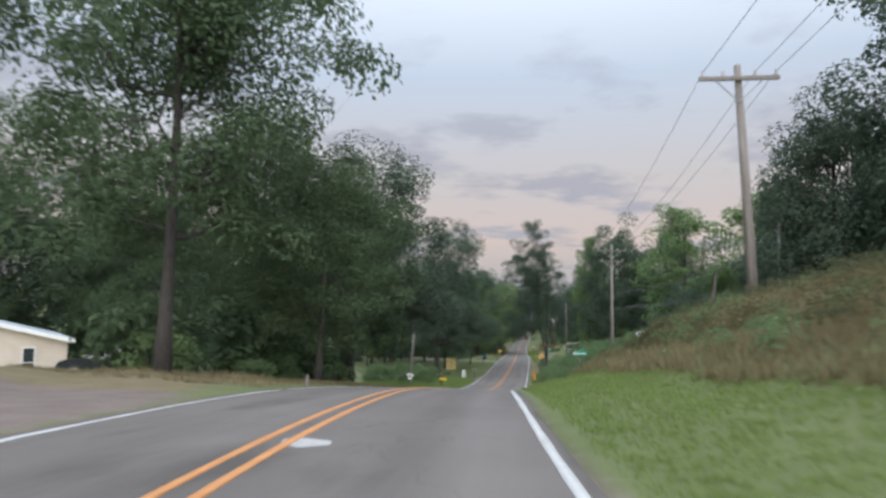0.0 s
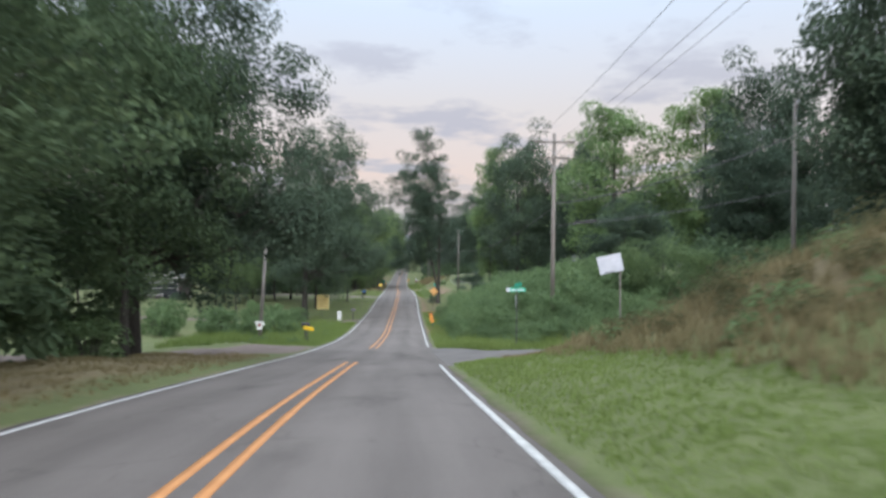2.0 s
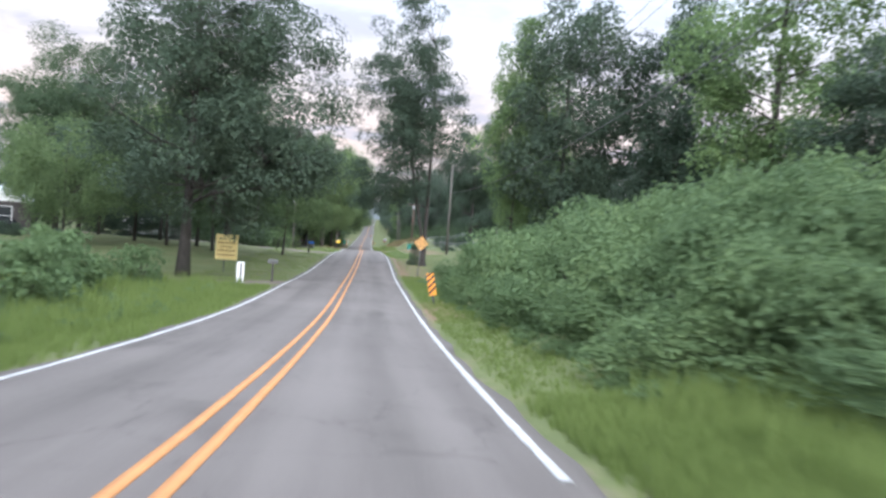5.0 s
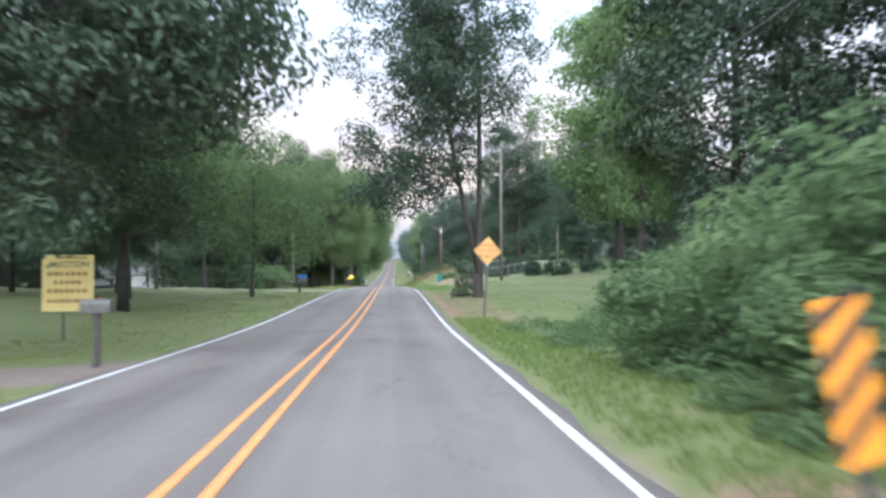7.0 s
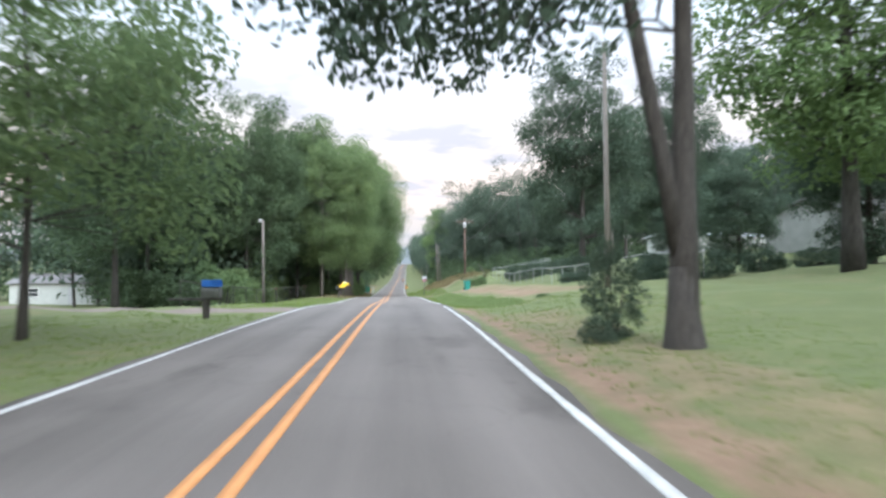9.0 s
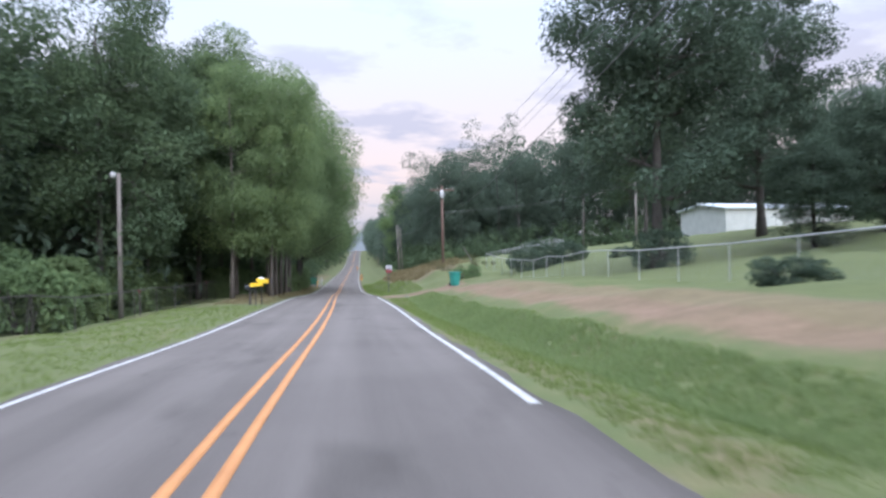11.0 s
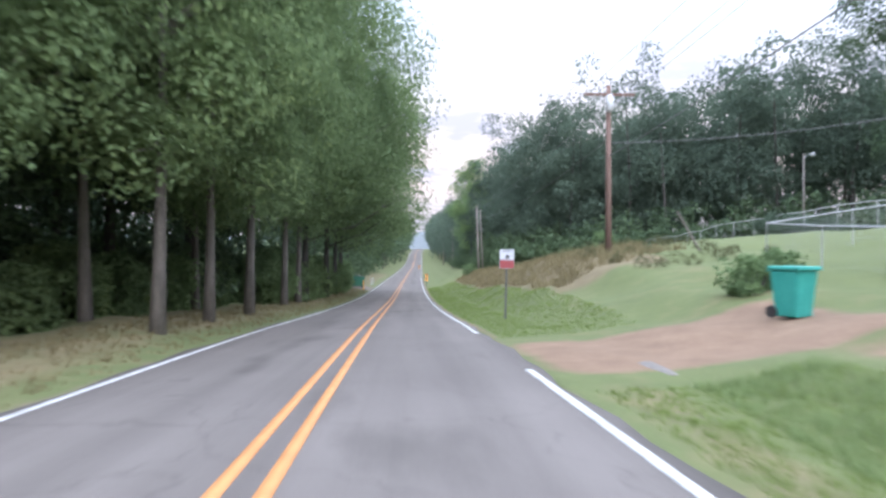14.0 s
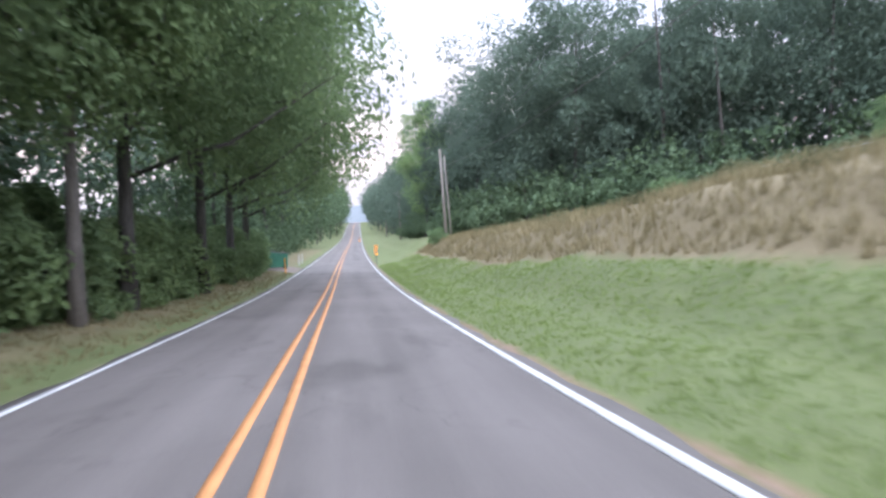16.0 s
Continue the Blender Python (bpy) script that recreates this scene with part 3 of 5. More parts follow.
def tube(pts, radii, sides=10):
    return add_tube(bmesh.new(), pts, radii, sides)


def add_plate(bm, outline, y0, y1):
    """A flat board with an outline in x and z, from y0 to y1."""
    a = [bm.verts.new((x, y0, z)) for x, z in outline]
    b = [bm.verts.new((x, y1, z)) for x, z in outline]
    n = len(a)
    fa = bm.faces.new(a)
    bm.faces.new(b[::-1])
    for i in range(n):
        bm.faces.new((a[i], b[i], b[(i + 1) % n], a[(i + 1) % n]))
    bmesh.ops.recalc_face_normals(bm, faces=bm.faces[:])
    return bm


def plate(outline, y0, y1):
    return add_plate(bmesh.new(), outline, y0, y1)


def rounded(w, h, r, n=4, cx=0.0, cz=0.0):
    pts = []
    for sx, sz, a0 in ((1, 1, 0), (-1, 1, 90), (-1, -1, 180), (1, -1, 270)):
        for k in range(n + 1):
            a = radians(a0 + 90 * k / n)
            pts.append((cx + sx * (w / 2 - r) + r * math.cos(a), cz + sz * (h / 2 - r) + r * math.sin(a)))
    return pts


# ---- plants ----
def leaf_cloud(rng, centres, radii, counts, size, outward=0.9, flat=0.8, aspect=0.55):
    """Vertices and faces of many small folded leaves in clumps."""
    cs = np.repeat(centres, counts, 0)
    rs = np.repeat(radii, counts)
    n = len(cs)
    d = rng.normal(size=(n, 3))
    d[:, 2] += 0.3
    d /= np.linalg.norm(d, axis=1, keepdims=True)
    rad = rs * rng.uniform(0.35, 1.0, n) ** 0.6
    p = cs + d * rad[:, None] * np.array([1, 1, flat])
    nor = d * outward + rng.normal(size=(n, 3)) * 0.42 + np.array([0, 0, 0.55])
    nor /= np.linalg.norm(nor, axis=1, keepdims=True)
    t = np.cross(nor, rng.normal(size=(n, 3)))
    t /= np.linalg.norm(t, axis=1, keepdims=True)
    b = np.cross(nor, t)
    s = size * rng.uniform(0.6, 1.4, n)[:, None]
    fold = nor * s * 0.18
    v = np.stack([p - t * s * 0.5, p + b * s * aspect * 0.5 + fold, p + t * s * 0.6, p - b * s * aspect * 0.5 + fold], 1).reshape(-1, 3)
    f = np.arange(n * 4).reshape(-1, 4)
    return v, f


def crown_points(rng, n, rx, ry, z0, z1, full=0.45, lobes=5):
    """Clump centres in an uneven crown."""
    d = rng.normal(size=(n, 3))
    d /= np.linalg.norm(d, axis=1, keepdims=True)
    k = rng.normal(size=(lobes, 3))
    k /= np.linalg.norm(k, axis=1, keepdims=True)
    bulge = 0.78 + 0.34 * np.max(np.clip(d @ k.T, 0, 1) ** 3, axis=1)
    r = rng.uniform(full, 1, n) ** 0.7 * bulge
    p = d * r[:, None]
    h = (z1 - z0) / 2
    z = p[:, 2]
    x, y = p[:, 0] * rx, p[:, 1] * ry
    return np.stack([x, y, z0 + h + z * h], 1)


def limb_mesh(rng, height, base_r, top_frac, targets, lean=(0, 0), flare=1.5, twigs=(), limb_r=0.36):
    """Trunk, limbs to some clumps and a thin branch from the nearest limb to each other clump."""
    bm = bmesh.new()
    joints, limbs = [], []
    top = height * top_frac
    axis = [Vector((lean[0] * t * t * top + 0.12 * math.sin(3 * t + lean[0]), lean[1] * t * t * top, t * top)) for t in np.linspace(0, 1, 9)]
    rad = [base_r * (flare if i == 0 else 1.12 if i == 1 else 1.0) * (1 - 0.75 * i / 8) for i in range(9)]
    axis[0].z -= 0.25
    add_tube(bm, axis, rad, 10)
    for tgt in targets:
        tgt = Vector(tgt)
        s = min(max((tgt.z - 0.35 * (Vector((tgt.x, tgt.y)).length) - 0.5) / top, 0.22), 0.92)
        i = min(int(s * 8), 7)
        a = axis[i].lerp(axis[i + 1], s * 8 - i)
        r0 = rad[i] * limb_r
        mid = a.lerp(tgt, 0.5) + Vector((0, 0, -0.06 * (tgt - a).length))
        bend = Vector(rng.normal(0, 0.05, 3).tolist()) * (tgt - a).length
        pts = [a, a.lerp(mid, 0.5) + bend, mid - bend * 0.5, mid.lerp(tgt, 0.55) + bend * 0.6, tgt]
        limbs.append(tube(pts, [r0, r0 * 0.8, r0 * 0.6, r0 * 0.4, r0 * 0.15], 6))
        joints += [(p, r0 * k) for p, k in zip(pts[1:], (0.7, 0.55, 0.38, 0.15))]
    joints += [(axis[i], rad[i] * 0.4) for i in range(4, 9)]
    fine = bmesh.new()
    for tgt in twigs:
        tgt = Vector(tgt)
        a, r0 = min(joints, key=lambda j: (j[0] - tgt).length + (1.5 if j[0].z > tgt.z else 0))
        r0 = min(r0, 0.05)
        mid = a.lerp(tgt, 0.5) + Vector(rng.normal(0, 0.08, 3).tolist()) * (tgt - a).length
        add_tube(fine, [a, mid, tgt], [r0, r0 * 0.6, r0 * 0.2], 4, False)
    return bm, limbs, fine


def make_tree(name, seed, height, rx, ry, base, clumps, per, leaf, base_r, mat, bark, label, lean=(0, 0), shift=(0, 0), clump_r=1.2, full=0.45, limbs=9, top_frac=0.8, category="tree", lobes=6, extra=(), taper=0.0, limb_r=0.36):
    rng = np.random.RandomState(seed)
    ob = empty(name, pose(0, 0, 0), label, category)
    c = crown_points(rng, clumps, rx, ry, base, height, full, lobes)
    c[:, :2] *= (1 - taper * np.clip((c[:, 2] - base) / (height - base), 0, 1))[:, None]
    c[:, 0] += shift[0] * (0.55 + 0.45 * (c[:, 2] - base) / (height - base)) + lean[0] * 0.6 * c[:, 2]
    c[:, 1] += shift[1] * (c[:, 2] - base) / (height - base) + lean[1] * 0.6 * c[:, 2]
    if extra:
        c = np.concatenate([c, np.array(extra)])
        clumps = len(c)
    far = c[np.argsort(-np.hypot(c[:, 0], c[:, 1]))][::max(1, clumps // limbs)][:limbs]
    wood, limb_bms, fine = limb_mesh(rng, height, base_r, top_frac, far.tolist(), lean, twigs=c.tolist(), limb_r=limb_r)
    part("trunk", wood, bark, ob, smooth_it=True)
    for b in limb_bms:
        part("limb", b, bark, ob, smooth_it=True)
    tagged(part("branchwork", fine, bark, ob), kind="stuff")
    v, f = leaf_cloud(rng, c, rng.uniform(0.7, 1.3, clumps) * clump_r, np.full(clumps, per), leaf)
    cr = new("crown", mesh_from("crown", v.tolist(), f.tolist(), mat))
    cr.parent = ob
    return ob


def make_shrub(name, seed, rx, ry, height, clumps, per, leaf, mat, label, clump_r=0.45, category="shrub"):
    rng = np.random.RandomState(seed)
    ob = empty(name, pose(0, 0, 0), label, category)
    bm = bmesh.new()
    for k in range(6):
        a = k * 1.05
        add_tube(bm, [(0.1 * math.cos(a), 0.1 * math.sin(a), -0.1), (0.45 * rx * math.cos(a), 0.45 * ry * math.sin(a), 0.6 * height)], [0.04, 0.015], 5)
    part("stem", bm, BARK, ob)
    c = crown_points(rng, clumps, rx, ry, -0.25 * height, height, 0.55, 7)
    c[:, 2] = np.maximum(c[:, 2], 0.15)
    v, f = leaf_cloud(rng, c, rng.uniform(0.7, 1.3, clumps) * clump_r, np.full(clumps, per), leaf)
    v[:, 2] = np.maximum(v[:, 2], 0.02)
    cr = new("foliage", mesh_from("foliage", v.tolist(), f.tolist(), mat))
    cr.parent = ob
    return ob


def plant(proto, places, label="", group="", sink=0.1):
    """Copies of a plant: rows of x, y, turn, scale, stretch in height. The first row moves the pattern itself."""
    made = []
    for i, (x, y, turn, s, sz) in enumerate(places):
        m = pose(x, y, gz(x, y) - sink, 0, 0, turn)
        if i:
            ob = copy_thing(proto, m)
        else:
            ob = proto
            ob.matrix_basis = m
        made.append((ob, (s, s, s * sz)))
        if group:
            tagged(ob, group=group)
        if label:
            tagged(ob, label)
    for ob, s in made:
        ob.scale = s
    return made


# trees
T = make_tree("oak_tree", 1, 21, 6.6, 6.6, 3.0, 150, 230, 0.2, 0.22, OAK, BARK, "tall dark green oak with spreading crown beside the road", clump_r=1.3, full=0.08,
    extra=[((2.4 + 0.3 * (k % 8)) * math.cos(k * 2.4), (2.4 + 0.3 * (k % 8)) * math.sin(k * 2.4), 4.4 + 0.55 * (k % 7)) for k in range(26)])
plant(T, [(-9.3, 6.3, 0, 1, 1), (-22.5, 98, 100, 0.9, 0.9), (-33, 119, 150, 1.0, 1.0), (-15, 106, 20, 0.65, 0.75), (-22, 30, 20, 0.9, 0.95), (-15, 32, 130, 0.85, 0.85), 
    (-9.8, 92.5, 250, 0.85, 0.8), (-13, 156, 60, 1, 1), (-20, 150, 310, 1, 1), (-18, 138, 130, 1, 0.95), (35.0, 190, 10, 1.0, 1.15), (-38, 33, 40, 1.0, 1.1), (-30, 36, 200, 0.95, 1.0)], group="oaks along the road")
T = make_tree("overhanging_oak", 8, 21, 7.4, 6.4, 2.2, 250, 240, 0.19, 0.3, DARK_LEAF, BARK, "old oak with limbs reaching over the road", shift=(1.6, 0), clump_r=1.2, full=0.08, limbs=14, lobes=9,
    extra=[(5.0 + 0.55 * (k % 6), -3.2 + 0.9 * (k % 5), 5.6 + 0.4 * (k % 7)) for k in range(26)]
    + [((2.2 + 0.35 * (k % 8)) * math.cos(k * 2.4), (2.2 + 0.35 * (k % 8)) * math.sin(k * 2.4), 5.2 + 0.5 * (k % 7)) for k in range(30)])
plant(T, [(-9.4, 78.5, 0, 1, 1), (-10.2, 33.5, 12, 0.92, 0.9)])
T = make_tree("roadside_tree", 2, 15.5, 5.4, 5.4, 1.3, 120, 270, 0.165, 0.16, OAK, BARK, "leafy tree hanging over the road edge", clump_r=1.15, full=0.36, limbs=10, taper=0.3)
plant(T, [(-6.6, 14.5, 0, 0.9, 0.8), (-8.6, 28.5, 80, 0.88, 0.98), (-11.5, 20.5, 200, 1, 1.0), (-9.8, 167, 20, 1.15, 1.15), (-9.6, 175, 340, 1.2, 1.2), (-9.6, 184, 10, 1.3, 1.15), (-11.5, 160, 90, 1.1, 1.15), (-12.5, 177, 30, 1.2, 1.2), (-12.5, 196, 190, 1.2, 1.2)], group="trees leaning over the road")
T = make_tree("roadside_tree", 12, 15.5, 5.4, 5.4, 3.4, 85, 380, 0.165, 0.16, MID_LEAF, BARK, "leafy green tree reaching over the road edge", shift=(1.3, 0), clump_r=1.35, full=0.3, limbs=10, taper=0.12)
plant(T, [(-5.6, 195, 10, 1.36, 1.05), (-5.3, 204, 345, 1.38, 1.05), (-5.6, 213, 15, 1.38, 1.05), (-6.0, 222, 350, 1.38, 1.05)], group="trees leaning over the road")
T = make_tree("lawn_oak", 10, 19, 5.6, 5.6, 3.3, 200, 210, 0.2, 0.27, DARK_LEAF, BARK, "broad dark oak standing on the lawn", clump_r=1.15, full=0.15, limbs=12, lobes=8,
    extra=[((2.0 + 0.4 * (k % 8)) * math.cos(k * 2.4), (2.0 + 0.4 * (k % 8)) * math.sin(k * 2.4), 3.9 + 0.45 * (k % 7)) for k in range(30)])
plant(T, [(17.2, 148.4, 0, 1.05, 1), (29.5, 158.5, 120, 1.05, 0.95)], group="dark oaks on the lawn")
T = make_tree("wood_edge_tree", 9, 18.5, 4.1, 3.9, 1.7, 84, 330, 0.17, 0.14, MID_LEAF, PALE_BARK, "tall tree with a bare pale trunk at the wood edge", shift=(0.5, 0), clump_r=1.25, full=0.4, limbs=10, lobes=8, taper=0.28)
plant(T, [(-4.4, 165.3, 0, 1, 0.95), (-4.5, 169.7, 70, 0.95, 1.0), (-5.6, 173.4, 10, 0.85, 1.0), (-4.7, 175.6, 340, 1.1, 1.0), (-6.0, 181, 20, 1.0, 1.05), (-5.1, 185, 330, 1.05, 1.05), (-5.2, 190, 15, 1.1, 1.05), (-6.5, 161.5, 30, 0.95, 0.95), (-7.2, 168, 200, 1.0, 1.1), (-7.4, 178, 120, 1.0, 1.1)], group="trees at the wood edge")
T = make_tree("leaning_oak", 33, 23, 5.0, 4.8, 3.8, 260, 190, 0.18, 0.19, DARK_LEAF, BARK, "big leaning roadside oak with bare forked trunk", lean=(-0.012, 0), shift=(-2.5, -0.6), clump_r=0.95, full=0.05, limbs=14, top_frac=0.85, lobes=9, limb_r=0.2,
    extra=[(-6.3 + 0.6 * (k % 6), -2.6 + 0.7 * (k % 5), 5.2 + 0.5 * (k % 7)) for k in range(20)]
    + [(-4.9 + 0.25 * (k * 5 % 15), -1.8 + 0.5 * (k * 3 % 8), 4.5 + 0.22 * (k * 4 % 15)) for k in range(15)])
bm = tube([(-0.05, 0, 1.6), (-0.35, -0.1, 3.2), (-1.0, -0.3, 6.0), (-1.6, -0.5, 9.0), (-2.6, -0.6, 13)], [0.15, 0.135, 0.12, 0.095, 0.04], 9)
part("stem", bm, BARK, T, smooth_it=True)
part("root_flare", tube([(0.02, 0, -0.3), (0.02, 0, 0.1), (0, 0, 0.6), (0, 0, 1.4)], [0.44, 0.35, 0.27, 0.22], 12), BARK, T, smooth_it=True)
plant(T, [(5.75, 99.8, 0, 1, 1)])
T = make_tree("tall_tree", 4, 19, 3.6, 3.6, 1.0, 95, 210, 0.22, 0.2, LIGHT_LEAF, BARK, "tall light green tree", clump_r=1.1, full=0.35)
plant(T, [(11.7, 92, 0, 0.66, 1.75), (18.3, 114, 90, 1.6, 0.75), (22, 74, 200, 1.4, 0.82), (29, 69, 40, 1.3, 0.86), (11.8, 270, 30, 1.0, 1.1)])
T = make_tree("dark_tree", 5, 20, 5.6, 5.6, 0.6, 150, 220, 0.24, 0.25, DARK_LEAF, BARK, "dense dark green tree behind the thicket", clump_r=1.35, full=0.35)
plant(T, [(14.8, 90, 0, 1, 1.12), (22, 86, 100, 1.0, 1.05), (34, 66, 210, 1.1, 0.95), (41, 57, 20, 1.1, 0.95), (22.5, 33, 130, 1.0, 0.98), (26, 25, 250, 1.2, 1.08), (31, 44, 320, 1.0, 0.95),
    (34, 112, 70, 0.9, 0.8), (24, 121, 170, 0.75, 0.7), (19, 62, 30, 0.66, 0.7), (27, 56, 200, 0.8, 0.8), (38, 120, 10, 0.9, 0.8), (26, 138, 60, 0.62, 0.7), (29.5, 147, 160, 0.6, 0.7), (24.5, 146, 90, 0.5, 0.6)], group="dark trees of the hedgerow")
T = make_tree("small_tree", 6, 7.0, 3.3, 3.3, 1.2, 75, 170, 0.15, 0.08, MID_LEAF, BARK, "small round tree on the lawn", clump_r=0.85)
plant(T, [(-6.9, 104.4, 0, 1.3, 1.1), (-17.2, 82, 120, 0.95, 1.3), (-22, 92, 40, 1.2, 1.1), (-12.4, 100.5, 200, 1.5, 1.7), (-26, 112, 0, 1.4, 1.3), (-24, 70, 90, 1.3, 1.2), (-32, 78, 210, 1.5, 1.4), (17, 48, 60, 0.9, 0.8), (-20, 104, 300, 1.5, 1.3), (-20.3, 113, 30, 1.7, 1.3), (-16.5, 101.5, 150, 1.4, 1.3)])


def forest(name, seed, spots, mat, label, leaf=0.75, per=420):
    """A far belt of woods: trunks and crowns too many to count."""
    rng = np.random.RandomState(seed)
    vs, fs, n0 = [], [], 0
    bm = bmesh.new()
    for x, y, h, r in spots:
        z = gz(x, y)
        nc = 26
        c = crown_points(rng, nc, r, r, 0.02 * h, h, 0.4, 5) + np.array([x, y, z])
        v, f = leaf_cloud(rng, c, rng.uniform(0.8, 1.3, nc) * 0.36 * r, np.full(nc, per // nc), leaf)
        vs.append(v)
        fs.append(f + n0)
        n0 += len(v)
        if rng.uniform() < 0.4:
            add_tube(bm, [(x, y, z - 0.3), (x + rng.uniform(-.5, .5), y + rng.uniform(-.4, .4), z + 0.3 * h), (x + rng.uniform(-.9, .9), y, z + 0.7 * h)], [0.17, 0.13, 0.05], 6)
    ob = tagged(new(name, mesh_from(name, np.concatenate(vs).tolist(), np.concatenate(fs).tolist(), mat)), label, "woods", kind="stuff")
    tagged(part("woods_trunk", bm, BARK), "dark trunks of the woods", "woods", kind="stuff")
    return ob


def belt(rng, line, depth, rows, step, h, r):
    out = []
    for (x0, y0), (x1, y1) in zip(line[:-1], line[1:]):
        length = math.hypot(x1 - x0, y1 - y0)
        nx, ny = (y1 - y0) / length, -(x1 - x0) / length
        for s in np.arange(0, length, step):
            for k in range(rows):
                j = rng.uniform(-0.4, 0.4, 2) * step
                t = s / length
                out.append((x0 + (x1 - x0) * t + nx * depth * k + j[0], y0 + (y1 - y0) * t + ny * depth * k + j[1], h * rng.uniform(0.85, 1.15), r * rng.uniform(0.85, 1.2)))
    return out


rng = np.random.RandomState(7)
# right-hand woods take the leaf tones with haze in their colour
forest("right_woods", 11, belt(rng, [(64, 186), (42, 212), (25, 224), (16.5, 236), (15, 300)], 5, 3, 4.6, 21, 4.6), HAZED_WOODS_LEAF, "dense dark green woods along the field", 0.35, 2700)
forest("right_woods_depth", 18, belt(rng, [(80, 196), (50, 228), (34, 240), (31, 300)], 5, 2, 5.0, 22, 5.2), HAZED_WOODS_LEAF, "deep dark woods along the field", 1.0, 800)
forest("far_right_woods", 16, belt(rng, [(15, 300), (13.5, 420), (17.5, 640)], 6, 3, 6, 19, 4.6), HAZED_WOODS_LEAF, "dense dark woods along the far road")
forest("far_left_woods", 12, belt(rng, [(-1, 640), (-4.5, 420), (-8, 300), (-9.5, 231)], 6, 3, 6, 19, 4.8), OAK, "dense green woods along the far road")
forest("left_deep_woods", 13, belt(rng, [(-18, 231), (-18, 165), (-22, 154), (-40, 186), (-74, 186)], 6, 3, 5.5, 19, 4.8), DARK_LEAF, "shady woods behind the fence", 0.68, 600)
forest("lawn_woods", 14, belt(rng, [(-74, 186), (-66, 130), (-52, 100), (-42, 62), (-36, 38), (-40, 10), (-45, -8)], 7, 2, 5.5, 18, 5), DARK_LEAF, "dark woods behind the houses", 0.68, 550)
forest("hill_woods", 15, belt(rng, [(80, -30), (46, 10), (46, 60), (58, 110), (64, 186)], 7, 2, 6, 18, 5), DARK_LEAF, "dark woods on the hillside", 0.7, 550)
forest("undergrowth", 17, belt(rng, [(64, 182), (40, 208), (23, 221), (14.5, 233), (13, 300)], 3, 1, 2.6, 4.5, 2.4) + belt(rng, [(-8.5, 300), (-8.6, 231)], 3, 1, 3, 4, 2.2)
    + belt(rng, [(-9, 229), (-8.8, 178)], 3, 1, 2.4, 3.2, 1.7) + belt(rng, [(-16, 182), (-16, 164), (-21, 152), (-38, 183), (-70, 183)], 3, 1, 3, 4, 2.6)
    + belt(rng, [(-34, 36), (-18, 36), (-12, 33)], 3, 1, 3, 4.5, 2.6) + belt(rng, [(-50, 100), (-38, 62), (-32, 38)], 3, 1, 3.5, 4.5, 2.6) + belt(rng, [(20, 26), (26, 38), (21, 50), (26, 60), (32, 52), (40, 50)], 3, 1, 3, 4.5, 2.6)
    + belt(rng, [(14, 82), (21, 80), (30, 76)], 3, 1, 3, 4, 2.4) + belt(rng, [(-11.5, 9), (-11, 16), (-11.5, 33)], 3, 1, 3, 3, 1.8) + belt(rng, [(-16, 141), (-14.5, 150)], -3, 2, 2.6, 3.0, 1.9) + belt(rng, [(-12.6, 155), (-11.5, 178)], -3, 2, 2.4, 3.4, 1.9) + belt(rng, [(-13, 178), (-13, 230)], -3, 1, 2.8, 4, 2.2) + belt(rng, [(60, 180), (37, 205), (21, 217), (13, 229), (11.8, 300)], 3, 1, 2.2, 2.2, 1.7) + belt(rng, [(-62, 182), (-62, 130), (-50, 104)], 3, 1, 3, 5, 2.8) + belt(rng, [(-47, -2), (-39, 16), (-35, 38)], -3, 2, 2.8, 9, 3.2) + belt(rng, [(58, 112), (62, 180)], 3, 1, 3.4, 4.5, 2.6) + belt(rng, [(44, 100), (57, 112)], 3, 1, 3.4, 4.5, 2.6),
    OAK, "tangled green undergrowth at the wood edge", 0.42, 340)


def far_ridge():
    ys = np.linspace(-700, 700, 160)
    rng = np.random.RandomState(3)
    top = 20 + 6 * np.sin(ys * 0.011) + 2.5 * np.sin(ys * 0.07) + rng.uniform(-1, 1, len(ys))
    X = np.stack([ys, ys, ys], 1)
    Y = np.stack([0 * ys + 980, 0 * ys + 1000, 0 * ys + 1060], 1)
    Z = np.stack([0 * ys - 12, top * 0.75, top], 1)
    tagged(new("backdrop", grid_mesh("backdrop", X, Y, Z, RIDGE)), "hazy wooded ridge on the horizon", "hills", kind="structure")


far_ridge()


